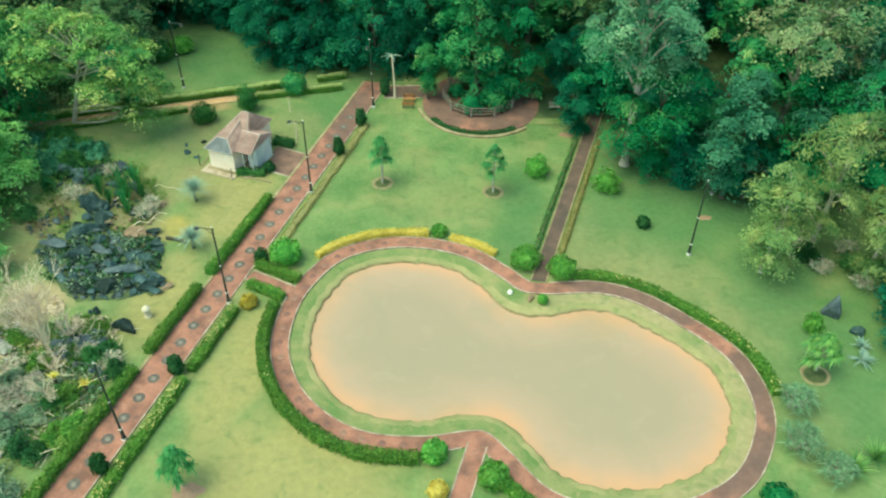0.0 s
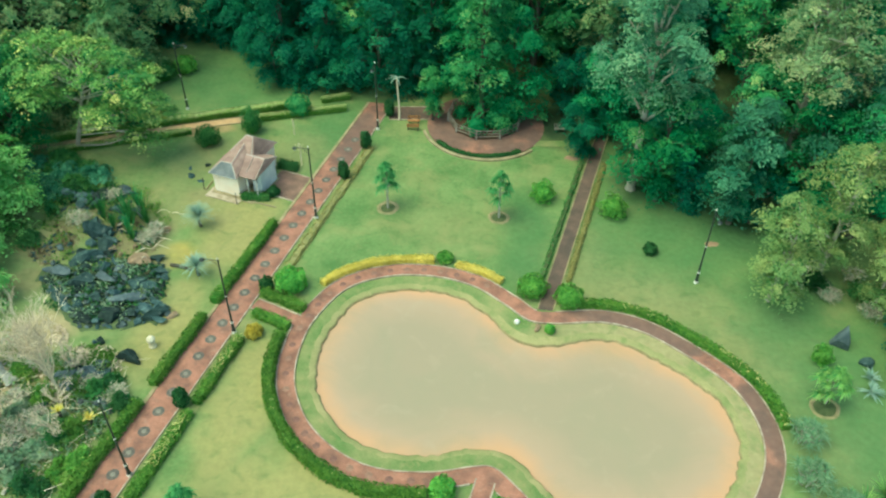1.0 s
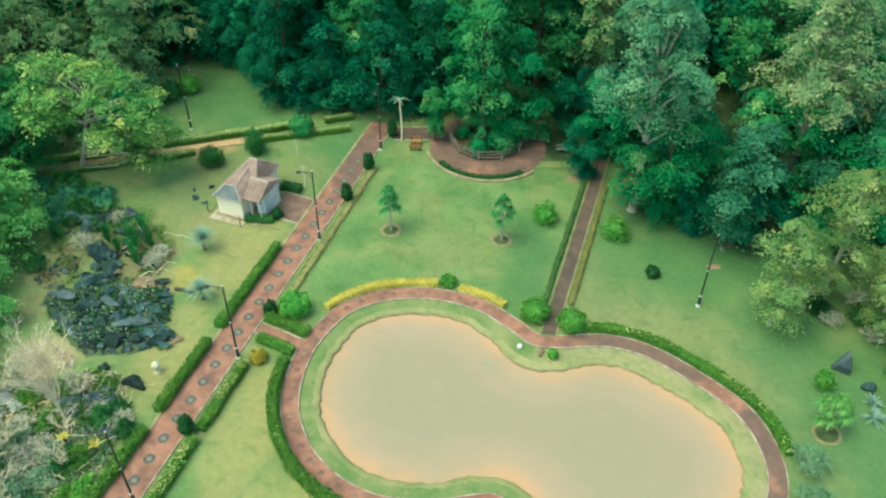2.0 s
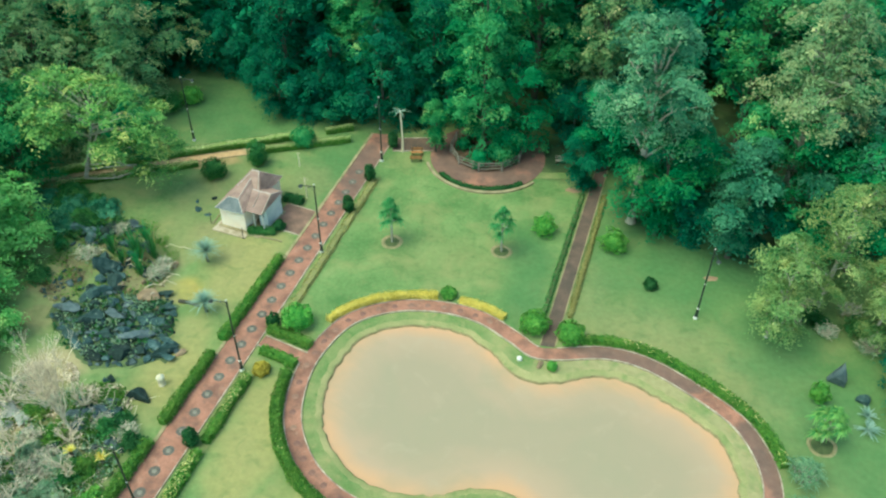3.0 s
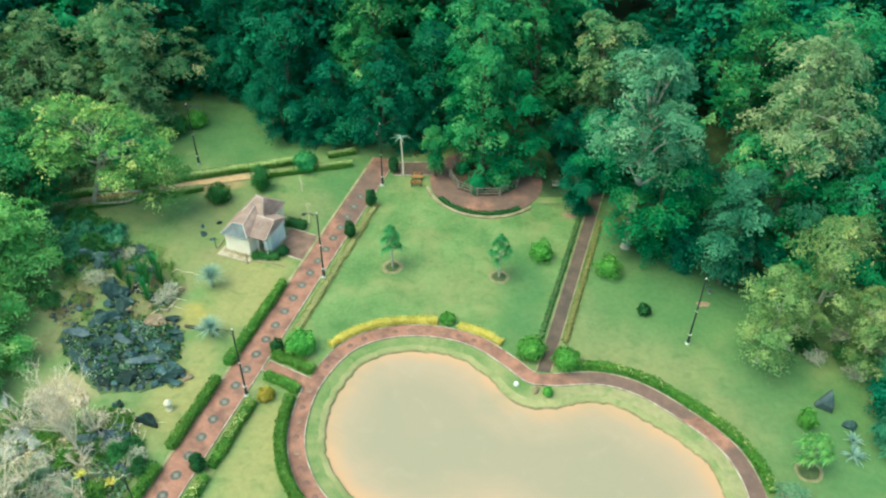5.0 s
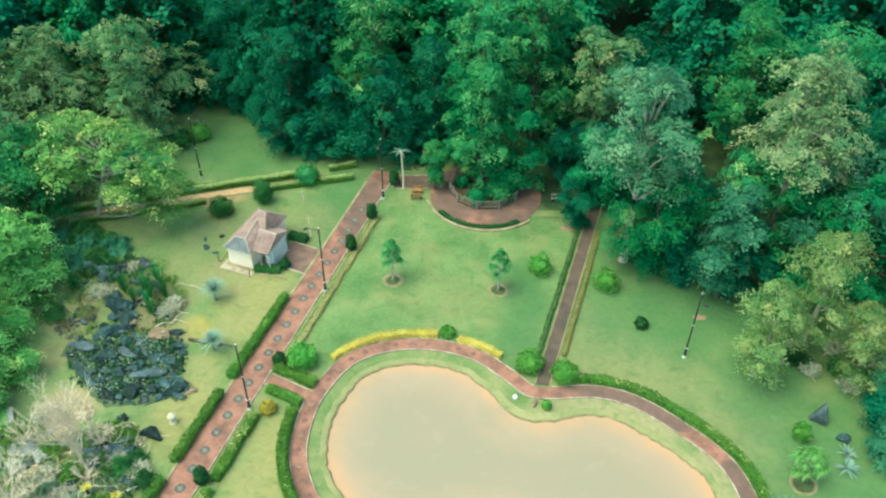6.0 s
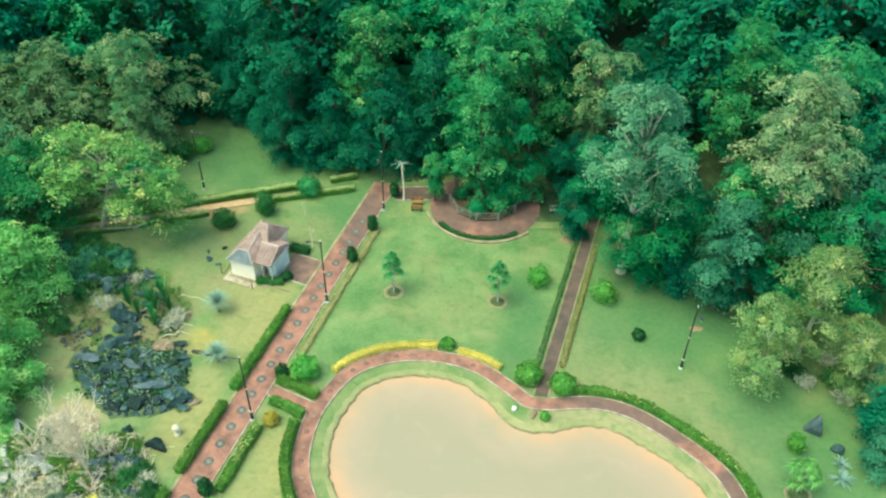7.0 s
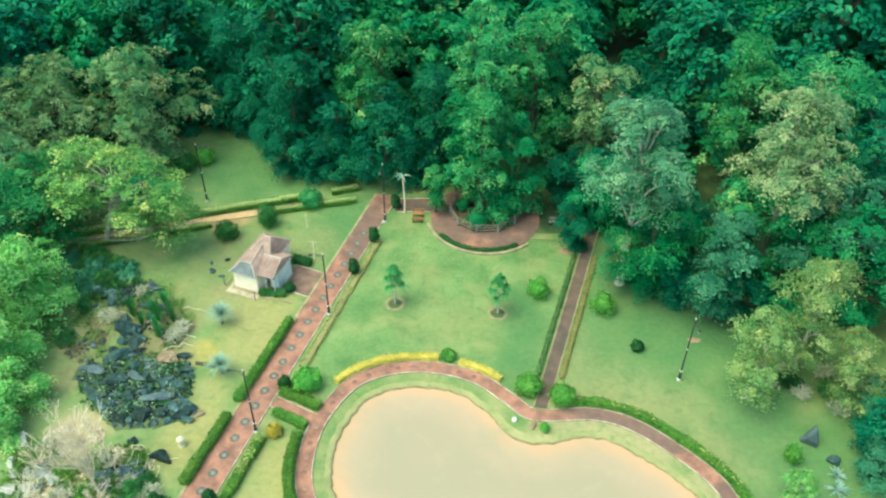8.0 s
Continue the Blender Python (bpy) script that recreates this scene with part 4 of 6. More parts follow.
WEST_GROVE = [
    ("deep", -37.5, 86.0, 15.0, 4.5, 1.0, 524), ("olive", -44.5, 74.0, 15.0, 6.0, 1.5, 525), ("olive", -52.0, 69.5, 14.6, 6.0, 1.5, 526), ("olive", -43.6, 70.5, 10.0, 3.2, 1.0, 527), ("olive", -53.5, 63.0, 13.5, 5.0, 1.5, 572),
    ("fresh", -48.2, 58.6, 11.0, 4.2, 1.5, 529), ("mid", -40.6, 64.0, 6.0, 2.6, 1.0, 530), ("bright", -44.3, 47.6, 9.2, 3.9, 0.4, 532), ("bright", -43.9, 42.8, 7.8, 3.2, 0.3, 571), ("bright", -45.0, 50.6, 7.6, 3.8, 0.4, 534), ("fresh", -49.5, 55.0, 10.0, 3.8, 0.4, 550),
    ("bright", -49.5, 46.5, 9.0, 3.4, 0.4, 551),
]
# low trees; those with seeds 553 to 560 are added to darken gaps
LOW_EAST = [
    ("blue", 26.4, 48.6, 4.6, 2.0, 0.2, 582), ("blue", 25.4, 43.2, 3.4, 1.5, 0.1, 583),
    ("deep", 2.1, 66.6, 5.0, 1.5, 0.3, 537), ("deep", 11.2, 60.6, 6.2, 2.4, 0.2, 545), ("deep", 16.6, 59.0, 8.0, 2.6, 0.2, 546), ("deep", 25.6, 45.6, 5.0, 2.2, 0.2, 548), ("deep", 1.2, 75.0, 6.5, 2.8, 0.2, 553),
    ("deep", 4.6, 74.4, 7.0, 2.8, 0.2, 554), ("deep", 3.4, 70.8, 4.0, 1.9, 0.1, 555), ("deep", 12.6, 66.2, 5.0, 2.3, 0.1, 556), ("deep", 13.2, 70.4, 5.5, 2.6, 0.1, 557), ("deep", 11.0, 74.2, 6.5, 2.8, 0.2, 558),
    ("deep", 9.6, 69.0, 6.0, 2.6, 0.2, 559), ("deep", 16.8, 68.0, 6.0, 2.6, 0.2, 560),
]
LOW_WEST = [
    ("deep", -28.9, 74.6, 6.5, 2.5, 0.2, 575), ("deep", -24.4, 74.5, 7.0, 2.3, 0.2, 576), ("deep", -20.2, 74.9, 6.5, 2.1, 0.2, 577), ("deep", -41.2, 83.0, 7.5, 3.0, 0.2, 578), ("deep", -37.0, 82.2, 7.0, 2.8, 0.2, 579), ("deep", -33.4, 81.0, 6.5, 2.6, 0.2, 580), ("deep", -45.2, 81.6, 7.5, 3.0, 0.2, 581),
    ("bright", -40.9, 39.6, 4.6, 2.3, 0.2, 573), ("bright", -40.2, 36.6, 3.6, 1.9, 0.2, 574),
    ("bright", -44.6, 39.6, 6.5, 3.0, 0.4, 533), ("bright", -49.4, 38.0, 8.0, 4.0, 0.6, 535), ("fresh", -11.9, 70.2, 6.0, 1.2, 1.2, 536), ("deep", -26.5, 74.2, 5.5, 2.4, 0.2, 538),
    ("deep", -22.6, 75.2, 6.0, 2.4, 0.2, 539), ("deep", -31.4, 80.0, 6.5, 2.6, 0.2, 540), ("deep", -35.0, 83.0, 7.0, 2.8, 0.2, 541), ("deep", -14.6, 75.2, 6.0, 2.3, 0.2, 542), ("deep", -11.8, 76.5, 8.0, 2.6, 0.2, 543),
    ("olive", -48.5, 65.0, 8.0, 3.2, 0.4, 549),
]


def plant(grove):
    """Plant the trees of one grove: kind, plan place, height, crown radius, clear stem, seed."""
    for kind, x, y, h, r0, base, seed in grove:
        mt, bk, lb = KIND[kind]
        n = int(min(40, max(7, 5 + 0.34 * (h - base) * r0 ** 0.75)))
        if h < 7:
            lb = "low dark green tree at the wood's edge" if kind == "deep" else "low bushy bright green tree beside the garden" if kind == "bright" else "small leafy tree beside the plaza"
        make_tree("tree", M[mt], lb, h, r0, base, n, 11 if kind == "sage" else 15, 76 if kind == "sage" else 58, 0.22 if kind == "sage" else 0.26 if h < 7 else 0.29, seed, bk, x=x, y=y, dome=DOME.get(kind, (0.2, 0.63))[1], foot=DOME.get(kind, (0.2, 0.63))[0])


for grove in (EAST_GROVE, PLAZA_GROVE, NORTH_EDGE, WEST_GROVE, LOW_EAST, LOW_WEST):
    plant(grove)

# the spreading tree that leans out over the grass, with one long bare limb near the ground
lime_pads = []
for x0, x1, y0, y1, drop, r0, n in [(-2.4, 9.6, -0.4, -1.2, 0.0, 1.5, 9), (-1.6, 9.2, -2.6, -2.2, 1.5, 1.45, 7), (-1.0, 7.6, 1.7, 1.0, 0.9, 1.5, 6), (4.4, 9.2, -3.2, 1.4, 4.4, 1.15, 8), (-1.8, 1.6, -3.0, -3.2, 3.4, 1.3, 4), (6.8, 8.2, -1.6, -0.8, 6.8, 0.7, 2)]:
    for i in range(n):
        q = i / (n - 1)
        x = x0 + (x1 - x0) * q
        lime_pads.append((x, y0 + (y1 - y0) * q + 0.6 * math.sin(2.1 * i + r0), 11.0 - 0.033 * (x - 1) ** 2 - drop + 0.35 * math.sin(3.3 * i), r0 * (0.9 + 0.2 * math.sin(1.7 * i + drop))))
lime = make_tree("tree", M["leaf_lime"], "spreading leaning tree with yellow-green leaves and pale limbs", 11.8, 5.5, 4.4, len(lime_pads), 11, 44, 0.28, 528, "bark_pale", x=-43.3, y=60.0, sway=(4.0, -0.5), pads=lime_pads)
limb = MB()
limb.tube([(0, 0, 0.4), (1.2, -0.3, 0.7), (2.8, -0.1, 0.8), (4.6, 0.5, 1.2), (6.2, 1.0, 2.2)], [0.1, 0.08, 0.07, 0.05, 0.02], 7)
limb.tube([(0, 0, 0.3), (0.5, 0.4, 2.2), (1.6, 0.9, 4.2), (2.6, 1.0, 6.4)], [0.14, 0.12, 0.09, 0.05], 7)
limb.tube([(3.0, -0.1, 1.15), (4.0, -0.9, 1.5), (5.2, -1.0, 2.3)], [0.06, 0.045, 0.02], 6)
part("limb", limb, M["bark_pale"], lime, "long bare pale limbs")

T = {}
T["far"] = make_tree("tree", M["leaf_deep"], "dark green tree deep in the woods", 17.0, 5.0, 2.0, 24, 14, 19, 0.7, 18)
T["far_wide"] = make_tree("tree", M["leaf_mid"], "mid-green tree deep in the woods", 15.0, 5.6, 2.0, 24, 14, 19, 0.7, 20)
T["far_mid"] = make_tree("tree", M["leaf_mid"], "mid-green tree deep in the woods", 17.0, 5.0, 2.0, 24, 14, 19, 0.68, 19)
T["low"] = make_tree("tree", M["leaf_deep"], "low dark green tree added to darken a gap in the woods", 5.5, 2.9, 0.2, 10, 14, 26, 0.5, 21)
wr = np.random.default_rng(77)
for row in range(6):
    for col in range(18):
        x = -82 + col * 8.2 + wr.uniform(-2.5, 2.5) + (row % 2) * 4.0
        y = 87 + row * 7.0 + wr.uniform(-2.5, 2.5)
        near_walk = abs(x - (0.5 + 0.16 * (y - 46))) < 5.5
        if x > 64 or near_walk and y < 106:
            continue
        s = wr.uniform(0.75, 1.35)
        kind = wr.choice(["far", "far_wide", "far_mid", "far_mid"])
        place(T[kind], x, y, s, s * wr.uniform(0.85, 1.2), wr.uniform(0, 360))
for x, y, kind in [(-61, 53, "far_mid"), (-59, 62, "far"), (-60, 72, "far"), (-53, 80, "far_wide"), (-60, 82, "far"), (-46, 84, "far"), (34, 58, "far_mid"), (34, 68, "far"), (33, 76, "far"), (22, 80, "far"), 
                   (38, 78, "far"), (-62, 44, "far_mid"), (-62, 34, "far_mid"), (34, 48, "far_mid"), (-29, 85, "far"), (-14, 86, "far_mid"), (-22, 86, "far_wide"), (-4, 87, "far")]:
    s = wr.uniform(0.85, 1.1)
    place(T[kind], x, y, s, s, wr.uniform(0, 360))

# added low trees keep the opening along the wood walk dark
for x, y in [(6.3, 82.5), (8.6, 86.0), (5.2, 87.2), (9.4, 90.5), (6.6, 92.0), (10.6, 95.0), (7.6, 97.0), (11.4, 99.5), (8.8, 102.5), (3.2, 82.0), (2.6, 87.0), (-0.8, 83.6), (-0.6, 89.5), (12.2, 84.5), (13.0, 90.0)]:
    place(T["low"], x, y, wr.uniform(0.8, 1.15), None, wr.uniform(0, 360))

# ---- hedges ----
def ring_part(p, q, out, w):
    """Centre line beside the pond walk, between two plan points, clockwise."""
    i = int(np.argmin(np.hypot(*(OUTER - np.array(p)).T)))
    j = int(np.argmin(np.hypot(*(OUTER - np.array(q)).T)))
    run = range(i, j + 1) if j >= i else [*range(i, len(OUTER)), *range(0, j + 1)]
    return offset(OUTER, out + w / 2, True)[list(run)]


block_hedge("hedge", ring_part((-5.7, 29.9), (-17.45, 40.2), 0.12, 0.85), 0.85, 0.75, M["leaf_hedge"], "clipped green hedge curving along the pond walk", seed=21, flowers=0.6)
block_hedge("hedge", ring_part((3.0, 46.3), (16.1, 37.6), 0.12, 0.75), 0.75, 0.6, M["leaf_hedge"], "low green hedge with pale yellow flowers along the pond walk", seed=22, flowers=10)
block_hedge("hedge", ring_part((-16.6, 45.9), (-8.4, 49.6), 0.1, 0.75), 0.75, 0.5, M["leaf_yellow"], "golden yellow flowering hedge along the pond walk", seed=23, leaf=0.13, density=190)
block_hedge("hedge", ring_part((-6.8, 49.7), (-2.9, 48.5), 0.1, 0.65), 0.65, 0.5, M["leaf_yellow"], "golden yellow flowering hedge along the pond walk", seed=24, leaf=0.13, density=190)
block_hedge("hedge", ring_part((2.2, 27.2), (-0.3, 29.2), 0.12, 0.85), 0.85, 0.75, M["leaf_hedge"], "clipped green hedge beside the south walk", seed=25)


def along(y0, y1, dx, n=12):
    yy = np.linspace(y0, y1, n)
    return np.stack([axis(yy) + dx, yy], 1)


for k, (a, c) in enumerate([(12, 33.0), (34.6, 41.2), (42.7, 52.3)]):
    block_hedge("hedge", along(a, c, -1.5), 0.8, 0.75, M["leaf_hedge"], "clipped green hedge along the avenue", seed=30 + k, flowers=1)
for k, (a, c) in enumerate([(12, 32.8), (33.6, 39.6)]):
    block_hedge("hedge", along(a, c, 2.05), 0.8, 0.6, M["leaf_hedge"], "green hedge with pale yellow flowers along the avenue", seed=35 + k, flowers=24)
block_hedge("hedge", along(47.0, 64.5, 1.95), 0.75, 0.24, M["leaf_border"], "thin dry border planting along the avenue", seed=38, density=70, core=M["bank_dry"])
strip = along(10, 65, 1.6, 30)
sb = MB()
sb.strip(z3(strip + np.array([-0.42, 0]), 0.012), z3(strip + np.array([0.75, 0]), 0.012))
tagged(part("planting_strip", sb, M["bank"]), "narrow bare planting strip beside the avenue kerb", "planting bed", kind="structure")
block_hedge("hedge", straight((-20.5, 44.3), (-16.9, 43.1), 8), 0.75, 0.7, M["leaf_hedge"], "short clipped hedge beside the cross walk", seed=39)
block_hedge("hedge", straight((-20.4, 42.15), (-17.5, 41.15), 8), 0.8, 0.7, M["leaf_hedge"], "short clipped hedge beside the cross walk", seed=40)
yy = np.linspace(49.3, 65.5, 16)
block_hedge("hedge", np.stack([-0.5 + 0.16 * (yy - 46), yy], 1), 0.45, 0.3, M["leaf_shrub"], "loose patchy border planting along the wood walk", seed=41, density=60, core=M["bed_moss"])
block_hedge("hedge", np.stack([1.5 + 0.16 * (yy - 46), yy], 1), 0.45, 0.28, M["leaf_border"], "yellowish border planting along the wood walk", seed=42, density=90)
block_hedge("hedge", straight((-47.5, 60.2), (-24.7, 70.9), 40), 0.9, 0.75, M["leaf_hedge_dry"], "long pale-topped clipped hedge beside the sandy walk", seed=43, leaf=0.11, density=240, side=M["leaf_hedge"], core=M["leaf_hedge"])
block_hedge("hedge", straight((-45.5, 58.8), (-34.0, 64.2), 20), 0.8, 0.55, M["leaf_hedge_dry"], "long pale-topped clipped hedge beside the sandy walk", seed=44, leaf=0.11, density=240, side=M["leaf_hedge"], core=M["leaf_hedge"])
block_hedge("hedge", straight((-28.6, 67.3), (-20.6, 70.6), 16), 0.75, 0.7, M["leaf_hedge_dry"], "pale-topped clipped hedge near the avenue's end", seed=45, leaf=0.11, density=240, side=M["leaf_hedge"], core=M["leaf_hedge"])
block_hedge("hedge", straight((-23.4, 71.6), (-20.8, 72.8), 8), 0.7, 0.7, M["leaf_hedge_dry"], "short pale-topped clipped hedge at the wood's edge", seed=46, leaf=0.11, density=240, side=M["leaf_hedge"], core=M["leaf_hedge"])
arc2 = np.linspace(radians(222), radians(312), 30)
block_hedge("hedge", np.stack([PX + (PR - 0.1) * np.cos(arc2), PY + (PR - 0.1) * np.sin(arc2)], 1), 0.5, 0.35, M["leaf_dark"], "low dark border hedge round the plaza", seed=47, density=110)
block_hedge("hedge", straight((-25.9, 55.2), (-23.6, 55.6), 6), 0.8, 0.6, M["leaf_shrub"], "low hedge below the hut terrace", seed=48)
block_hedge("hedge", straight((-24.2, 60.3), (-22.4, 60.0), 6), 0.9, 0.8, M["leaf_dark"], "dark hedge beside the hut", seed=49)

# ---- bushes and small trees ----
round_bush("round_bush", -0.6, 47.7, 1.08, 1.45, M["leaf_bush"], "clipped round bright green bush beside the wood walk", seed=51)
round_bush("round_bush", 2.15, 47.0, 1.0, 1.5, M["leaf_bush"], "clipped round bright green bush beside the wood walk", seed=52)
round_bush("round_bush", -18.5, 45.2, 1.1, 1.75, M["leaf_bush"], "large round bright green bush by the cross walk", seed=53, count=1200)
round_bush("round_bush", -4.6, 29.6, 0.75, 1.25, M["leaf_bush"], "clipped round bright green bush by the pond walk", seed=54)
round_bush("round_bush", -0.9, 28.5, 0.85, 1.4, M["leaf_bush"], "clipped round bright green bush by the south walk", seed=55)
round_bush("yellow_shrub", -4.0, 27.2, 0.55, 0.9, M["leaf_yellow"], "golden yellow shrub beside the south walk", seed=56, count=500)
round_bush("yellow_shrub", -4.4, 25.6, 0.5, 0.8, M["leaf_yellow"], "golden yellow shrub beside the south walk", seed=57, count=500)
round_bush("round_bush", -7.6, 50.2, 0.6, 0.75, M["leaf_bush"], "small round green bush set in the yellow hedge", seed=58, count=500)
round_bush("round_bush", -19.75, 40.2, 0.58, 0.85, M["leaf_rust"], "round bush with orange-yellow leaves beside the avenue", seed=59, count=600)
round_bush("round_bush", -0.6, 59.4, 0.95, 1.6, M["leaf_bush"], "round leafy green bush on the lawn", seed=60, lump=0.2)
round_bush("round_bush", 5.3, 58.2, 1.0, 1.7, M["leaf_bush"], "loose bright green bush on the lawn", seed=61, lump=0.25)
round_bush("round_bush", 8.3, 53.8, 0.52, 0.85, M["leaf_dark"], "small dark round bush on the lawn", seed=62, count=600)
for x, y, h, sd in [(-18.05, 59.5, 1.7, 63), (-17.2, 64.4, 1.8, 64), (-16.2, 70.3, 1.7, 65), (-22.3, 33.4, 1.6, 66), (-23.75, 25.55, 1.6, 68), (-20.35, 44.9, 1.1, 70), (-23.4, 56.2, 0.8, 71)]:
    round_bush("topiary_bush", x, y, 0.48, h, M["leaf_dark"], "dark green clipped upright bush beside the avenue", seed=sd, count=500)
round_bush("round_bush", -31.8, 62.8, 1.1, 1.7, M["leaf_shrub"], "dark round bush behind the hut", seed=72)
round_bush("round_bush", -28.4, 65.3, 0.9, 2.5, M["leaf_shrub"], "green conical bush behind the hut", seed=73)
round_bush("round_bush", -25.0, 69.2, 1.2, 1.9, M["leaf_fresh"], "yellow-green bush in front of the hedge", seed=74)
round_bush("round_bush", -39.0, 75.2, 1.1, 1.7, M["leaf_bush"], "bright green bush on the far lawn", seed=75)
round_bush("round_bush", -40.6, 73.4, 1.3, 2.0, M["leaf_shrub"], "dark bush on the far lawn", seed=76)


def bed_ring(x, y, r0, r1):
    """A planting hole edged with clay round a small tree."""
    th = thing("tree_bed", pose(x, y, 0), "round bare planting bed with a pale clay rim", "planting bed")
    rim = MB()
    a = np.linspace(0, 2 * np.pi, 29)[:-1]
    w = 1 + 0.03 * np.sin(a * 2 + x) + 0.02 * np.sin(a * 5)
    ci, co = np.stack([r0 * w * np.cos(a), r0 * w * np.sin(a)], 1), np.stack([r1 * w * np.cos(a), r1 * w * np.sin(a)], 1)
    cm = (ci + co) / 2
    rim.strip(z3(ci, 0.0), z3(cm, 0.07), 0, True)
    rim.strip(z3(cm, 0.07), z3(co, 0.004), 0, True)
    part("rim", rim, M["rim_clay"], th)
    so = MB()
    so.add(z3(ci, 0.02), [tuple(range(len(ci)))])
    part("bed_soil", so, M["bed_moss"], th)
    return th


def small_tree(x, y, h, mat, label, seed, tiers=9, rad=1.0):
    """A slim trunk with thin branches, each ending in its own drooping tuft of strap leaves."""
    r = np.random.default_rng(seed)
    th = thing("small_tree", pose(x, y, 0, 0, 0, seed * 41 % 360), label, "tree")
    tb = MB()
    tb.tube([(0, 0, -0.05), (0.05, 0, h * 0.4), (0, 0.05, h * 0.88)], [0.1, 0.08, 0.05], 7)
    for i in range(tiers):
        u = i / (tiers - 1)
        a, out = 2.4 * i + r.uniform(-0.3, 0.3), rad * (0.95 - 0.85 * u ** 2) * r.uniform(0.85, 1.1)
        c = Vector((math.cos(a) * out, math.sin(a) * out, h * (0.46 + 0.5 * u)))
        tb.tube([(0, 0, h * (0.42 + 0.4 * u)), (c.x * 0.5, c.y * 0.5, c.z - 0.05), c], [0.045, 0.03, 0.02], 5, 0, False)
        tuft = frond_mesh(42, 0.62 * r.uniform(0.85, 1.15), 0.075, 0.75, (-15, 80), r)
        part("leaf_tuft", tuft, mat, th, "", Matrix.Translation(c))
    part("trunk", tb, M["bark_pale"], th)
    return th


small_tree(-13.4, 56.05, 4.7, M["leaf_tuft"], "slim young tree with drooping tufts in a round bed", 81, 15, 0.85)
bed_ring(-13.4, 56.05, 0.6, 0.95)
small_tree(-4.0, 56.3, 4.8, M["leaf_tuft"], "slim young tree with drooping tufts in a round bed", 82, 15, 0.85)
bed_ring(-4.0, 56.3, 0.6, 0.9)
small_tree(-18.7, 25.4, 3.6, M["leaf_tuft"], "young tree with drooping leaf tufts in a clay bed", 83, 15, 0.85)
small_tree(19.3, 40.4, 3.4, M["leaf_lime"], "young tree with yellow-green tufts in a round bed", 84, 18, 1.05)
bed_ring(19.2, 40.0, 0.72, 0.98)


def clay_patch(x, y, r0):
    mb = MB()
    a = np.linspace(0, 2 * np.pi, 33)[:-1]
    w = r0 * (1 + 0.18 * np.sin(a * 2 + x) + 0.12 * np.sin(a * 5 + y))
    mb.add([(q * math.cos(p), q * 0.7 * math.sin(p), 0.006) for p, q in zip(a, w)] , [tuple(range(32))])
    tagged(part("bare_patch", mb, M["clay"], None, "", pose(x, y, 0)), "worn bare patch of red clay in the lawn", "bare ground", kind="structure")


clay_patch(13.3, 55.7, 0.5)
clay_patch(1.7, 66.0, 0.6)
clay_patch(-18.3, 25.1, 0.85)

# sapling, stakes and edging stones round the hut
def sapling(x, y, h):
    sp = thing("sapling", pose(x, y, 0), "thin bare white-stemmed sapling on the grass", "tree")
    mb = MB()
    mb.tube([(0, 0, -0.05), (0.03, 0, h * 0.5), (-0.05, 0, h)], [0.05, 0.045, 0.02], 7)
    part("trunk", mb, M["twig"], sp)
    for q in range(6):
        mb = MB()
        a0 = q * 2.4
        mb.tube([(0, 0, h * (0.5 + 0.08 * q)), (0.16 * h * math.cos(a0), 0.16 * h * math.sin(a0), h * (0.62 + 0.08 * q))], [0.018, 0.008], 5)
        part("branch", mb, M["twig"], sp)


sapling(-22.3, 60.85, 2.4)
sapling(-24.4, 65.6, 1.7)
for q, (x, y, s) in enumerate([(-31.4, 57.5, 0.4), (-30.6, 59.3, 0.35), (-31.9, 58.6, 0.28), (-30.3, 57.0, 0.25)]):
    boulder(x, y, s, M["rock"], "small dark flat stone on the grass", 380 + q, 0.4, 1.5)
for q, (x0, y0, x1, y1) in enumerate([(-25.0, 54.9, -22.7, 54.5), (-29.4, 55.9, -29.3, 57.2)]):
    mb = MB()
    mb.tube([(x0, y0, 0.05), ((x0 + x1) / 2, (y0 + y1) / 2 + 0.03, 0.06), (x1, y1, 0.05)], [0.07, 0.07, 0.07], 6)
    tagged(part("edging", mb, M["stone_edge"]), "low pale stone edging beside the hut", "edging", kind="structure")
for x, y in ((-26.1, 54.4), (-29.6, 56.0)):
    mb = MB()
    mb.tube([(x, y, -0.05), (x + 0.04, y, 1.2)], [0.04, 0.035], 7)
    tagged(part("garden_stake", mb, M["bark"]), "dark wooden stake standing in the grass", "stake")

# dead palm: bare pale stem with a few drooping grey fronds
dp = thing("dead_palm", pose(-15.1, 69.7, 0), "dead palm with a bare pale stem and drooping grey fronds", "palm")
mb = MB()
mb.tube([(0, 0, -0.05), (0.02, 0, 1.5), (-0.06, 0, 3.2), (-0.15, 0, 4.6)], [0.11, 0.085, 0.075, 0.07], 8)
part("trunk", mb, M["twig"], dp)
part("fronds", frond_mesh(7, 1.15, 0.13, 0.45, (0, 30), np.random.default_rng(4)), M["leaf_blue"], dp, "withered grey-blue fronds", pose(-0.15, 0, 4.55))


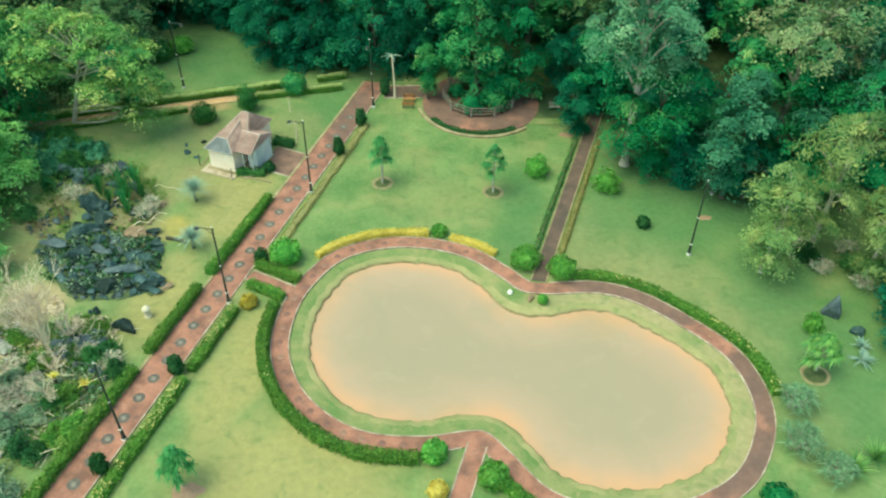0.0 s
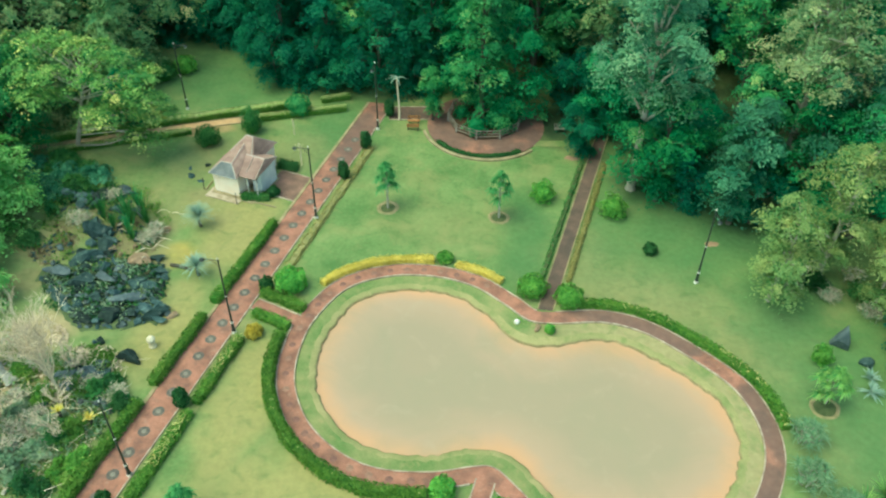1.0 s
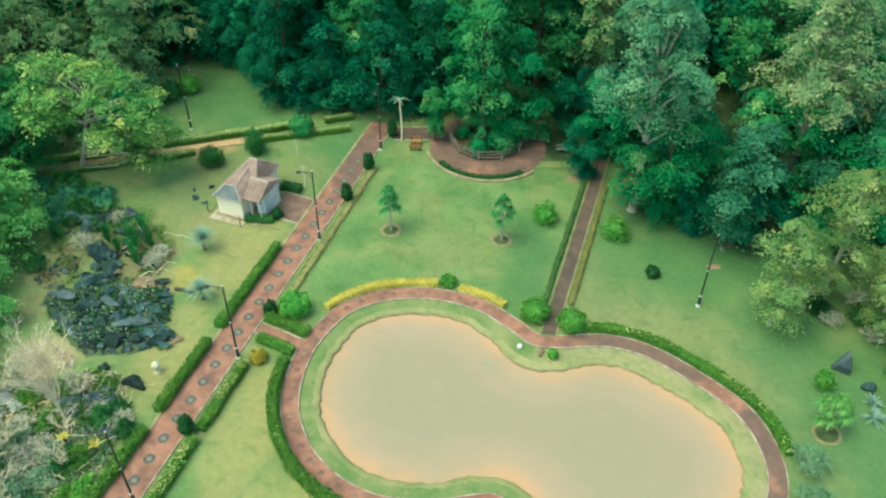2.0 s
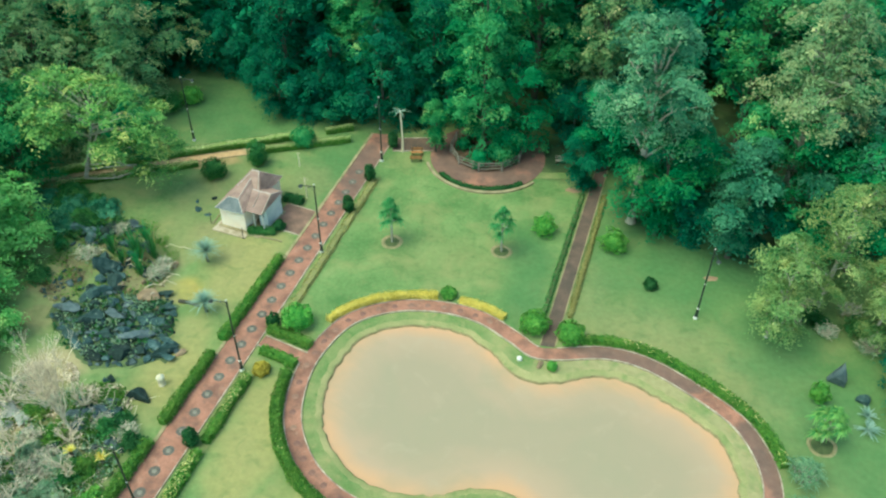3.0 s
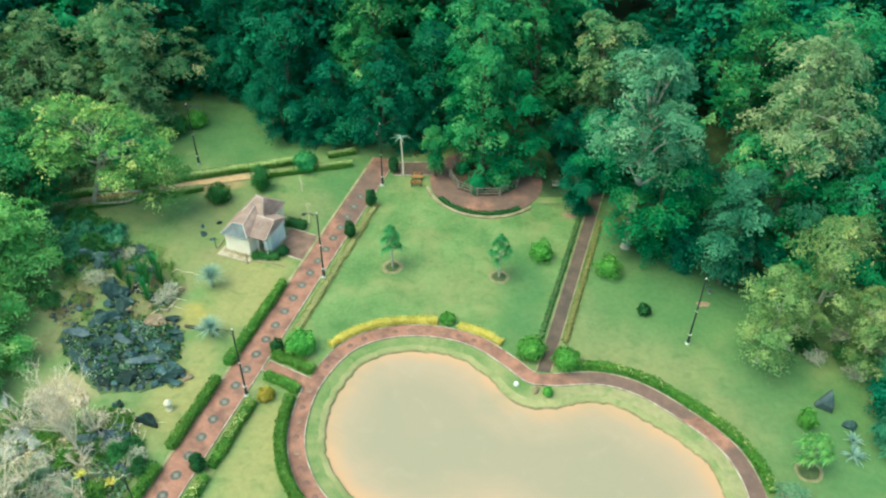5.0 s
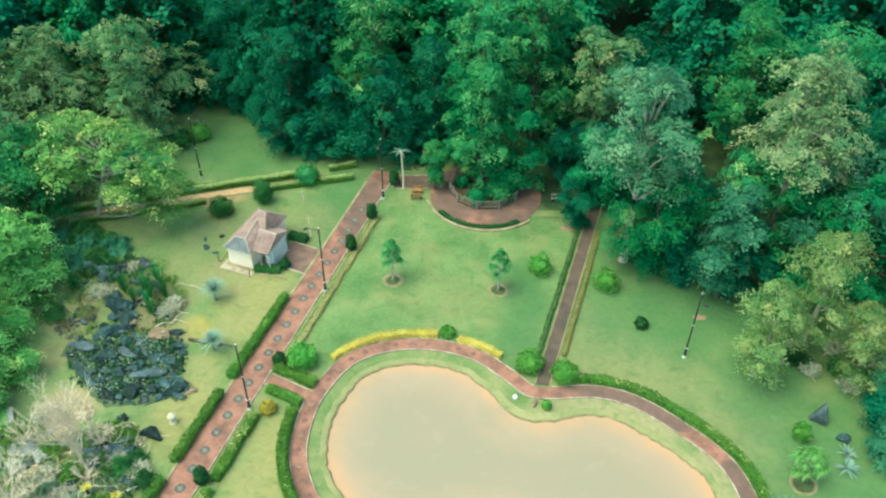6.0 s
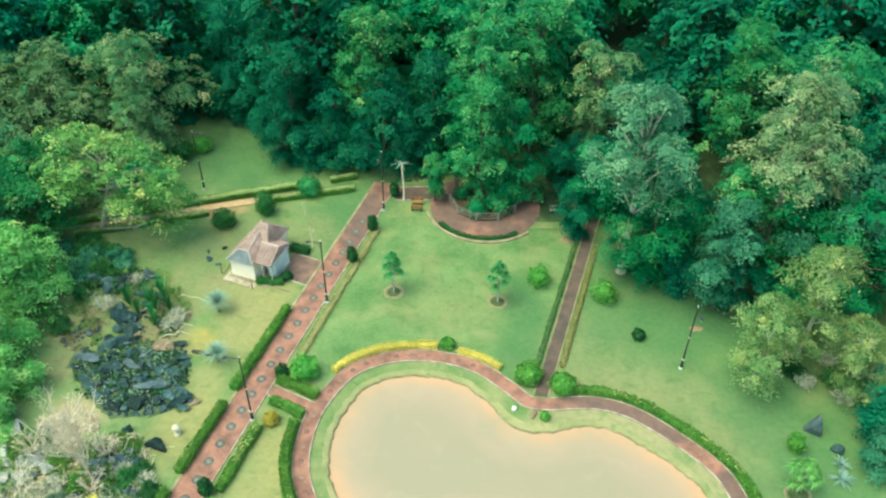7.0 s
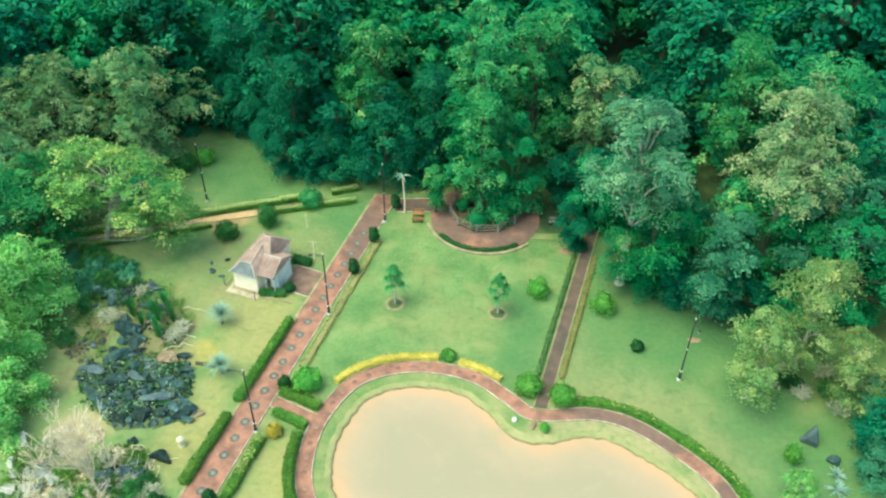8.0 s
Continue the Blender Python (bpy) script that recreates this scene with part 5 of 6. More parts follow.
# ---- lamp posts ----
def lamp_post(label):
    post = thing("lamp_post", pose(0, 0, 0), label, "lamp post", "lamp posts along the park paths")
    base = MB()
    base.lathe([(0.18, -0.05), (0.18, 0.08), (0.14, 0.22)], 14)
    part("footing", base, M["white_paint"], post, "white painted concrete footing")
    shaft = MB()
    shaft.lathe([(0.15, 0.24), (0.15, 0.3), (0.11, 0.36), (0.11, 1.0), (0.08, 1.08), (0.065, 3.2), (0.055, 6.9), (0.03, 7.0)], 12)
    part("shaft", shaft, M["iron"], post)
    for z, h, r in ((1.0, 0.12, 0.115), (3.6, 0.1, 0.075)):
        band = MB()
        band.lathe([(r * 0.9, z), (r, z + 0.03), (r, z + h - 0.03), (r * 0.9, z + h)], 12)
        part("band", band, M["white_paint"], post, "white painted band")
    arm = MB()
    arm.tube([(0.12, 0, 6.86), (-0.5, 0, 6.9), (-1.1, 0, 6.92)], [0.035, 0.032, 0.03], 8)
    arm.tube([(0, 0, 6.35), (-0.2, 0, 6.6), (-0.5, 0, 6.88)], [0.018, 0.018, 0.018], 6)
    part("arm", arm, M["iron"], post)
    hood = MB()
    hood.lathe([(0.17, -0.12), (0.19, -0.08), (0.13, 0.0), (0.04, 0.05)], 12, (-1.12, 0, 6.9))
    hd = part("hood", hood, M["iron"], post)
    gl = MB()
    gl.lathe([(0.06, -0.26), (0.11, -0.21), (0.13, -0.12)], 12, (-1.12, 0, 6.9))
    part("lamp_globe", gl, M["lamp_glass"], hd, "frosted lamp glass")
    cap = MB()
    cap.lathe([(0.03, 6.98), (0.055, 7.04), (0.045, 7.12), (0.01, 7.16)], 10)
    part("finial", cap, M["white_paint"], post)
    return post


lp = lamp_post("dark green iron lamp post with one arm and white bands")
for i, (x, y, rot) in enumerate([(-21.25, 40.17, 0), (-18.98, 53.75, 0), (11.7, 50.87, 100), (-23.45, 27.9, 0), (-16.8, 67.8, 90), (-36.05, 68.25, 180)]):
    if i == 0:
        lp.matrix_basis = pose(x, y, 0, 0, 0, rot)
    else:
        copy_thing(lp, pose(x, y, 0, 0, 0, rot))


# ---- hut ----
HUT = pose(-26.1, 55.35, 0, 0, 0, -13)
hut = thing("hut", HUT, "small cream plastered hut with a faded pink tiled hip roof", "hut")
pl = MB()
pl.box(-2.6, -0.25, -0.02, 0.0, 4.8, 0.12).box(0.0, 0.1, -0.02, 2.85, 3.2, 0.118)
part("plinth", pl, M["stone_edge"], hut)
tr = MB()
tr.box(-2.9, -0.8, -0.02, 0.5, -0.25, 0.07).box(-2.9, -0.25, -0.02, -2.6, 2.0, 0.066)
part("terrace", tr, M["terrace"], hut, "pale worn stone terrace")
th_ = 0.14


def wall(*boxes, label=""):
    mb = MB()
    for q in boxes:
        mb.box(*q)
    return part("wall", mb, M["wall"], hut, label)


wall((-2.4, 0, 0.12, 0, th_, 2.3), label="cream front wall")
wall((-2.4, th_, 0.12, -2.4 + th_, 4.6, 2.3))
wall((-th_, th_, 0.12, 0, 1.7, 2.3))
wall((0.0, 1.7, 0.12, 0.1, 1.7 + th_, 2.3), (1.1, 1.7, 0.12, 1.2, 1.7 + th_, 2.3), (0.1, 1.7, 2.05, 1.1, 1.7 + th_, 2.3), label="wall with the door opening")
wall((1.2, 0.95, 0.12, 1.45, 0.95 + th_, 2.25), (2.0, 0.95, 0.12, 2.6, 0.95 + th_, 2.25), (1.45, 0.95, 0.12, 2.0, 0.95 + th_, 1.0), (1.45, 0.95, 1.8, 2.0, 0.95 + th_, 2.25), label="pale blue porch wall with a window opening").data.materials[0] = M["wall_blue"]
wall((1.2, 0.95 + th_, 0.12, 1.2 + th_, 1.7 + th_, 2.3))
wall((2.6 - th_, 0.95 + th_, 0.12, 2.6, 3.0, 2.3), label="pale blue side wall").data.materials[0] = M["wall_blue"]
wall((0.7, 3.0 - th_, 0.12, 2.6 - th_, 3.0, 2.3))
wall((0.7 - th_, 3.0 - th_, 0.12, 0.7, 4.6, 2.3))
wall((-2.4 + th_, 4.6 - th_, 0.12, 0.7 - th_, 4.6, 2.3))
d = MB()
d.box(0.11, 1.75, 0.13, 1.09, 1.8, 2.04)
for z in (0.3, 1.15):
    d.box(0.25, 1.73, z, 0.95, 1.755, z + 0.7)
door = part("door", d, M["door_blue"], hut, "grey-blue panelled door")
hb = MB()
hb.tube([(1.0, 1.68, 1.1), (1.0, 1.76, 1.1)], [0.03, 0.03], 8)
part("handle", hb, M["iron"], door)
wi = MB()
wi.box(1.45, 0.97, 1.0, 2.0, 1.05, 1.05).box(1.45, 0.97, 1.75, 2.0, 1.05, 1.8).box(1.45, 0.97, 1.05, 1.49, 1.05, 1.75).box(1.96, 0.97, 1.05, 2.0, 1.05, 1.75)
win = part("window", wi, M["white_paint"], hut, "white framed window")
pn = MB()
pn.box(1.49, 1.0, 1.05, 1.96, 1.02, 1.75)
part("pane", pn, M["glass"], win)
for x_ in (1.15, 2.6):
    pp = MB()
    pp.lathe([(0.11, 0.12), (0.11, 0.25), (0.07, 0.3), (0.07, 2.1), (0.11, 2.22)], 10, (x_, 0.35, 0))
    part("porch_post", pp, M["white_paint"], hut, "white porch post")
step = MB()
step.box(0.1, -0.35, -0.02, 2.4, 0.1, 0.08)
part("step", step, M["stone_edge"], hut)


def thing_part(name, label):
    """An underlay batten board that carries the courses of one roof slope."""
    e = new(name)
    e.parent = hut
    return tagged(e, label)


def roof_plane(corners, mat, label="", rows=9, name="roof_slope"):
    """A sloping plane of overlapping tile courses, eave corners first, then the ridge's."""
    a, b_, c, d_ = [Vector(p) for p in corners]
    nrm = (b_ - a).cross(d_ - a if (d_ - a).length > 1e-3 else c - a).normalized()
    if nrm.z < 0:
        nrm = -nrm
    slope = thing_part(name, label)
    for i in range(rows):
        s0, s1 = i / rows, (i + 1) / rows
        p0, p1 = a.lerp(d_, s0), b_.lerp(c, s0)
        q0, q1 = a.lerp(d_, s1), b_.lerp(c, s1)
        up = nrm * 0.045
        mb = MB()
        mb.add([p0, p1, p1 + up, p0 + up, q0, q1, q1 + up * 0.15, q0 + up * 0.15], [(0, 1, 2, 3), (3, 2, 6, 7), (5, 4, 7, 6), (1, 5, 6, 2), (4, 0, 3, 7), (0, 4, 5, 1)])
        part("tile_course", mb, mat, slope)
    return slope


def ridge_cap(p, q):
    mb = MB()
    mb.tube([p, q], [0.04, 0.04], 8)
    part("ridge_cap", mb, M["ridge"], hut, "pale mortar ridge cap")


E0, E1, V0, V1, RZ = -2.5, 0.95, 1.5, 4.85, 3.95
ra, rb = (-0.95, 3.1, RZ), (-0.35, 3.1, RZ)
roof_plane([(E0, V0, 2.3), (E1, V0, 2.3), rb, ra], M["tile_pink"], "faded pink clay tile roof slope")
roof_plane([(E1, V1, 2.3), (E0, V1, 2.3), ra, rb], M["tile_pink"])
roof_plane([(E1, V0, 2.3), (E1, V1, 2.3), rb, rb], M["tile_pink"])
roof_plane([(E0, V1, 2.3), (E0, V0, 2.3), ra, ra], M["tile_pink"])
# front wing and porch roofs
wr0, wr1, wrl = (-0.75, 0.55, 2.95), (-0.9, 2.6, 3.45), (-1.75, 0.55, 2.9)
roof_plane([(-2.55, -0.3, 2.12), (0.22, -0.25, 2.12), wr0, wrl], M["tile_grey"], "grey front roof slope", 6)
roof_plane([(0.22, -0.25, 2.12), (0.28, 1.9, 2.4), wr1, wr0], M["tile_pink"], "", 6)
roof_plane([(-2.55, 1.9, 2.3), (-2.55, -0.3, 2.12), wrl, wr1], M["tile_pink"], "", 6)
roof_plane([wrl, wr0, wr1, wr1], M["tile_pink"], "", 4)
pa, pb = (-0.3, 1.9, 3.02), (2.5, 1.9, 2.98)
roof_plane([(0.2, 0.12, 2.22), (2.85, 0.12, 2.22), pb, pa], M["tile_pink"], "pink tiled porch roof", 7)
roof_plane([(2.85, 3.2, 2.3), (0.3, 3.2, 2.3), pa, pb], M["tile_pink"], "", 6)
roof_plane([(2.85, 0.12, 2.22), (2.85, 3.2, 2.3), pb, pb], M["tile_pink"], "", 5)
for p, q in ((ra, rb), (ra, (E0, V1, 2.35)), (rb, (E1, V1, 2.35)), (rb, (0.3, 1.95, 2.95)), (wr0, wr1), (wrl, (-2.55, -0.3, 2.17)), (wrl, wr0), (wr0, (0.22, -0.25, 2.17)), (ra, (-1.9, 2.0, 2.85)), (pa, pb), (pb, (2.85, 0.12, 2.27)), (pb, (2.85, 3.2, 2.35)), ((0.75, 1.9, 3.03), (1.05, 0.5, 2.45))):
    ridge_cap(p, q)

# the porch is narrow, the whole hut deep
for ob in hut.children_recursive:
    if ob.type == "MESH":
        for v in ob.data.vertices:
            v.co.x, v.co.y = v.co.x * (1.02 if v.co.x < 0 else 0.6), v.co.y * 1.15
        ob.data.update()

# ---- benches, railing, small park things ----
def bench(x, y, rot, mat, label, table=False):
    th = thing("bench", pose(x, y, 0, 0, 0, rot) @ Matrix.Diagonal((0.78, 0.85, 0.85, 1)), label, "bench")
    for i in range(4):
        s = MB()
        s.box(-0.75, -0.22 + i * 0.115, 0.43, 0.75, -0.12 + i * 0.115, 0.47)
        part("seat_slat", s, mat, th)
    for i in range(3):
        s = MB()
        s.box(-0.75, 0.25, 0.55 + i * 0.14, 0.75, 0.285, 0.65 + i * 0.14)
        part("back_slat", s, mat, th)
    for x_ in (-0.6, 0.6):
        s = MB()
        s.box(x_ - 0.04, -0.2, 0, x_ + 0.04, -0.13, 0.43).box(x_ - 0.04, 0.2, 0, x_ + 0.04, 0.25, 0.95).box(x_ - 0.04, -0.13, 0.36, x_ + 0.04, 0.2, 0.43)
        part("leg_frame", s, M["iron"], th)
    return th


bench(-13.6, 69.3, 8, M["wood"], "orange stained wooden park bench on the lawn edge")
bench(-13.5, 68.3, 188, M["wood"], "orange stained wooden park bench on the lawn edge")
bench(0.4, 70.2, 9, M["wood_grey"], "weathered grey slatted bench in the shade")

FX, FY, FR = -6.9, 71.0, 3.6
rail = thing("railing", pose(FX, FY, 0), "white-grey painted timber railing round the plaza trees", "fence")
N8 = 10
for i in range(N8):
    a0, a1 = 2 * math.pi * i / N8 + 0.2, 2 * math.pi * (i + 1) / N8 + 0.2
    p0, p1 = Vector((FR * math.cos(a0), FR * math.sin(a0), 0)), Vector((FR * math.cos(a1), FR * math.sin(a1), 0))
    mb = MB()
    mb.box(-0.06, -0.06, 0.0, 0.06, 0.06, 1.1, pose(p0.x, p0.y, 0, 0, 0, math.degrees(a0)), 0, 0.9)
    part("post", mb, M["wood_grey"], rail)
    for z in (0.4, 0.72, 1.02):
        mb = MB()
        mb.tube([p0 + Vector((0, 0, z)), p1 + Vector((0, 0, z))], [0.045, 0.045], 6)
        part("rail", mb, M["wood_grey"], rail)
soil = MB()
a = np.linspace(0, 2 * np.pi, 41)[:-1]
soil.add([(FX + 3.4 * math.cos(q), FY + 3.4 * math.sin(q), 0.09 ) for q in a], [tuple(range(40))])
tagged(part("garden_bed", soil, M["soil"]), "bare soil bed inside the plaza railing", "planting bed", kind="structure")
rb_ = np.random.default_rng(9)
for i in range(9):
    a = rb_.uniform(0, 6.28)
    q = rb_.uniform(0.8, 2.8)
    round_bush("undergrowth_bush", FX + q * math.cos(a), FY + q * math.sin(a), rb_.uniform(0.6, 1.05), rb_.uniform(1.0, 2.1), M["leaf_mid"], "leafy undergrowth bush inside the railing", seed=90 + i, count=420, lump=0.25)

# garden ornament on a plinth, log, stones
orn = MB()
orn.lathe([(0.34, -0.02), (0.36, 0.1), (0.3, 0.16), (0.27, 0.42), (0.33, 0.55), (0.38, 0.7), (0.36, 0.88), (0.24, 1.0), (0.2, 1.06), (0.08, 1.1)], 9)
tagged(part("garden_ornament", orn, M["cream_paint"], None, "", pose(-26.4, 38.0, 0) @ Matrix.Diagonal((0.8, 0.8, 0.92, 1))), "cream painted squat garden ornament on the grass", "ornament")
lg = MB()
lg.tube([(-0.9, 0, 0.14), (0, 0.08, 0.16), (0.9, 0, 0.15)], [0.14, 0.15, 0.12], 9)
tagged(smooth(part("log", lg, M["bark"], None, "", pose(-27.6, 46.0, 0, 0, 0, -8))), "dark fallen log lying on the grass", "log")
pale = MB()
pale.lathe([(0.2, 0), (0.22, 0.15), (0.15, 0.28), (0.04, 0.33)], 10)
tagged(smooth(part("white_stone", pale, M["white_paint"], None, "", pose(-1.45, 44.45, -0.05))), "white painted stone on the pond bank", "stone")

# rocks of the garden west of the avenue: banks of dark jagged stones
rk = np.random.default_rng(31)
rock_no = 0
ROCK_BED = [(-37.6, 43.0), (-37.2, 44.6), (-34.8, 44.9), (-33.2, 46.2), (-29.4, 46.4), (-28.2, 45.0), (-27.9, 42.6), (-27.0, 40.2), (-29.2, 39.4), (-32.4, 38.8), (-34.8, 40.6)]
taken = []
for count, lo, hi in ((9, 0.75, 1.05), (40, 0.38, 0.64), (100, 0.17, 0.34)):
    goal = len(taken) + count
    while len(taken) < goal:
        x, y, size = rk.uniform(-37.6, -27.4), rk.uniform(38.6, 46.2), rk.uniform(lo, hi)
        if inside(ROCK_BED, np.array([x]), np.array([y]))[0] and all(math.hypot(x - p, y - q) > 0.66 * (size + w) for p, q, w in taken):
            taken.append((x, y, size))
for bx, by, rx, ry, count, big in [(-26.9, 40.9, 0.8, 0.7, 5, 0.8), (-29.7, 35.0, 1.7, 0.9, 12, 0.75), (-27.0, 32.9, 0.9, 0.7, 8, 0.6), (-35.2, 51.5, 1.8, 0.9, 6, 0.7), (-32.6, 49.0, 1.6, 1.2, 6, 0.6), (-35.2, 45.9, 1.4, 0.5, 7, 0.7), (-36.4, 49.4, 0.9, 1.2, 6, 0.7), (-35.2, 47.8, 1.0, 1.3, 13, 0.75), (-34.4, 46.3, 1.7, 0.6, 10, 0.65), (-41.0, 53.2, 1.2, 1.0, 6, 0.8), (-38.9, 52.6, 1.6, 1.0, 8, 0.8), (-36.6, 54.0, 1.2, 0.6, 6, 0.7), (-30.2, 46.6, 0.9, 0.6, 4, 0.5)]:
    for i in range(count):
        a, q = rk.uniform(0, 6.28), math.sqrt(rk.random())
        taken.append((bx + rx * q * math.cos(a), by + ry * q * math.sin(a), rk.uniform(0.4, 1.0) * big))
for rock_no, (x, y, size) in enumerate(taken):
    mt = "rock_mid" if rock_no % 4 == 0 or y < 36 and rock_no % 2 else "rock_tan" if rock_no % 37 == 3 else "rock"
    boulder(x, y, size, M[mt], "dark jagged boulder in the rock garden" if size < 0.65 else "large dark slab of rock in the rock garden", 200 + rock_no, rk.uniform(0.4, 0.95), rk.uniform(1.0, 2.0), rk.uniform(-50, 40), taper=rk.uniform(0.05, 0.4), lean=rk.uniform(-0.15, 0.15))
# dark ground fills the gaps between the boulders
soil_bed = MB()
edge = curve(ROCK_BED, 0.5, True)
edge = edge + 0.2 * np.random.default_rng(8).normal(size=edge.shape)
soil_bed.add([(*p, 0.02) for p in edge], [tuple(range(len(edge)))])
tagged(part("rock_bed", soil_bed, M["bed_dark"]), "dark earth between the boulders of the rock garden", "planting bed", kind="structure")
rubble("rubble", [(-34.0, 43.4, 3.2, 1.9), (-30.4, 44.0, 2.4, 1.8), (-31.4, 40.4, 2.6, 1.4), (-29.7, 35.0, 1.9, 1.0)], 240, (0.08, 0.26), [M["rock"], M["rock_mid"]], "small dark broken stones of the rock garden", 66)
for i, (x, y, s, mt, tall, lg_, tp, ln) in enumerate([
        (-34.9, 46.0, 1.1, "rock", 0.55, 1.8, 0.2, 0), (-35.6, 48.4, 1.15, "rock", 1.15, 1.25, 0.45, -0.4), (-37.6, 53.6, 1.0, "rock", 0.4, 1.5, 0.2, 0), (-33.9, 47.0, 0.5, "rock_tan", 0.5, 1.9, 0.3, 0), (-32.9, 46.6, 0.4, "rock_tan", 0.7, 1.3, 0.4, 0), (-33.1, 46.0, 0.3, "rock_tan", 0.8, 1.3, 0.3, 0), (-32.1, 47.6, 0.35, "rock_tan", 0.9, 1.3, 0.3, 0), (-31.4, 45.9, 0.42, "rock_pale", 0.8, 1.1, 0.1, 0),
        (-27.5, 36.6, 1.2, "rock", 0.75, 1.45, 0.75, -0.1), (-30.2, 37.7, 0.5, "rock", 1.1, 0.8, 0.4, 0), (-39.0, 52.8, 0.9, "rock", 0.6, 1.6, 0.2, 0), (21.3, 46.0, 0.95, "rock_mid", 1.6, 0.95, 0.4, 0.4), (22.9, 44.3, 0.75, "rock", 0.8, 1.3, 0.2, 0), (0.1, 44.2, 0.35, "rock_tan", 0.7, 1.6, 0, 0), (1.1, 44.0, 0.3, "rock_tan", 0.7, 1.2, 0, 0),
        (-30.5, 50.0, 0.4, "rock_tan", 0.5, 1.8, 0, 0), (-27.3, 41.0, 0.8, "rock", 1.0, 1.2, 0.6, 0.2), (-30.5, 37.6, 0.4, "rock", 1.0, 1.1, 0.3, 0)]):
    boulder(x, y, s, M[mt], "large %s boulder resting on the ground" % {"rock": "dark", "rock_tan": "tan", "rock_mid": "blue-grey", "rock_pale": "pale"}[mt], 300 + i, tall, lg_, 20.0 if ln else 0.0, tp, ln)
for i in range(24):
    boulder(rk.uniform(-35.5, -28.0), rk.uniform(25.5, 35.5), rk.uniform(0.25, 0.7), M["rock_pale"] if i % 3 == 0 else M["rock_mid"] if i % 3 == 1 else M["rock"], "garden boulder among low shrubs", 340 + i, rk.uniform(0.5, 0.9), rk.uniform(1, 1.6), taper=0.25)
for i, (x, y, s) in enumerate([(-36.0, 33.7, 0.95), (-35.6, 32.4, 1.0), (-35.9, 35.7, 0.7), (-38.6, 36.3, 0.9), (-38.4, 34.6, 0.6), (-37.6, 32.2, 0.7), (-37.4, 33.6, 0.7), (-34.0, 30.4, 0.6), (-34.6, 33.6, 0.7), (-35.0, 35.6, 0.5), (-33.6, 32.6, 0.45), (-36.8, 36.2, 0.7)]):
    boulder(x, y, s, M["rock_pale"], "pale blocky limestone boulder in the garden", 390 + i, 0.55, 1.5)


EAST_SCRUB = [(18.8, 50.9), (21.4, 50.7), (24.1, 49.4), (26.6, 52.2), (20.4, 53.0), (23.6, 53.2), (27.3, 56.1)]


def brush_shrub(x, y, rad, h, seed):
    """A low leafless shrub: a tangle of grey arching stems with a few withered leaves."""
    r = random.Random(seed)
    th = thing("brush_shrub", pose(x, y, 0), "low tangled grey-brown leafless shrub", "shrub")
    tw = MB()
    for i in range(46):
        a, q = r.uniform(0, 6.28), r.uniform(0.35, 1.0)
        b0 = Vector((0.25 * rad * math.cos(a * 3), 0.25 * rad * math.sin(a * 3), 0))
        top = Vector((rad * q * math.cos(a), rad * q * math.sin(a), h * r.uniform(0.35, 1.0) * (1.2 - 0.6 * q)))
        m0 = b0.lerp(top, 0.55) + Vector((r.uniform(-0.15, 0.15), r.uniform(-0.15, 0.15), 0.2 * h))
        tw.tube([b0, m0, top], [0.035, 0.026, 0.014], 4, 0, False)
        for s in range(5):
            p = m0.lerp(top, r.uniform(0.1, 1))
            e = Vector((r.uniform(-1, 1), r.uniform(-1, 1), r.uniform(-0.3, 0.8))) * 0.42
            tw.tube([p, p + e * 0.5 + Vector((0, 0, 0.04)), p + e], [0.018, 0.014, 0.009], 3, 0, False)
    part("twig_tangle", tw, M["brush"], th)["kind"] = "stuff"
    rr = np.random.default_rng(seed)
    d = ball(rr, 160, -0.2)
    P = d * np.array([rad, rad, h * 0.75]) * rr.uniform(0.5, 1.0, 160)[:, None] + np.array([0, 0, h * 0.25])
    P[:, 2] = np.maximum(P[:, 2], 0.04)
    part("leaves", cards_mesh("leaves", P, d + rr.normal(0, 0.6, (160, 3)), 0.2 * rr.uniform(0.6, 1.3, 160), 0.55, M["leaf_grey"], rr), M["leaf_grey"], th, "withered grey leaves")


for i, (x, y) in enumerate([(-28.9, 34.0), (-26.8, 33.4), (-33.0, 31.7), (-31.0, 29.7), (-32.1, 30.0),  (-31.4, 28.3), (-31.2, 30.8),
                            (-34.2, 29.4), (-32.6, 27.2), (-33.4, 35.0), (-35.8, 36.6), (-38.0, 50.0), (-36.6, 53.6), (-31.5, 48.6), (-31.2, 49.6)]):
    brush_shrub(x, y, 0.75 + 0.12 * (i % 4), 0.8 + 0.15 * (i % 3), 900 + i)
# scrub in the shade of the grey-green trees
for i, (x, y) in enumerate(EAST_SCRUB):
    brush_shrub(x, y, 0.8 + 0.1 * (i % 3), 0.9, 960 + i)
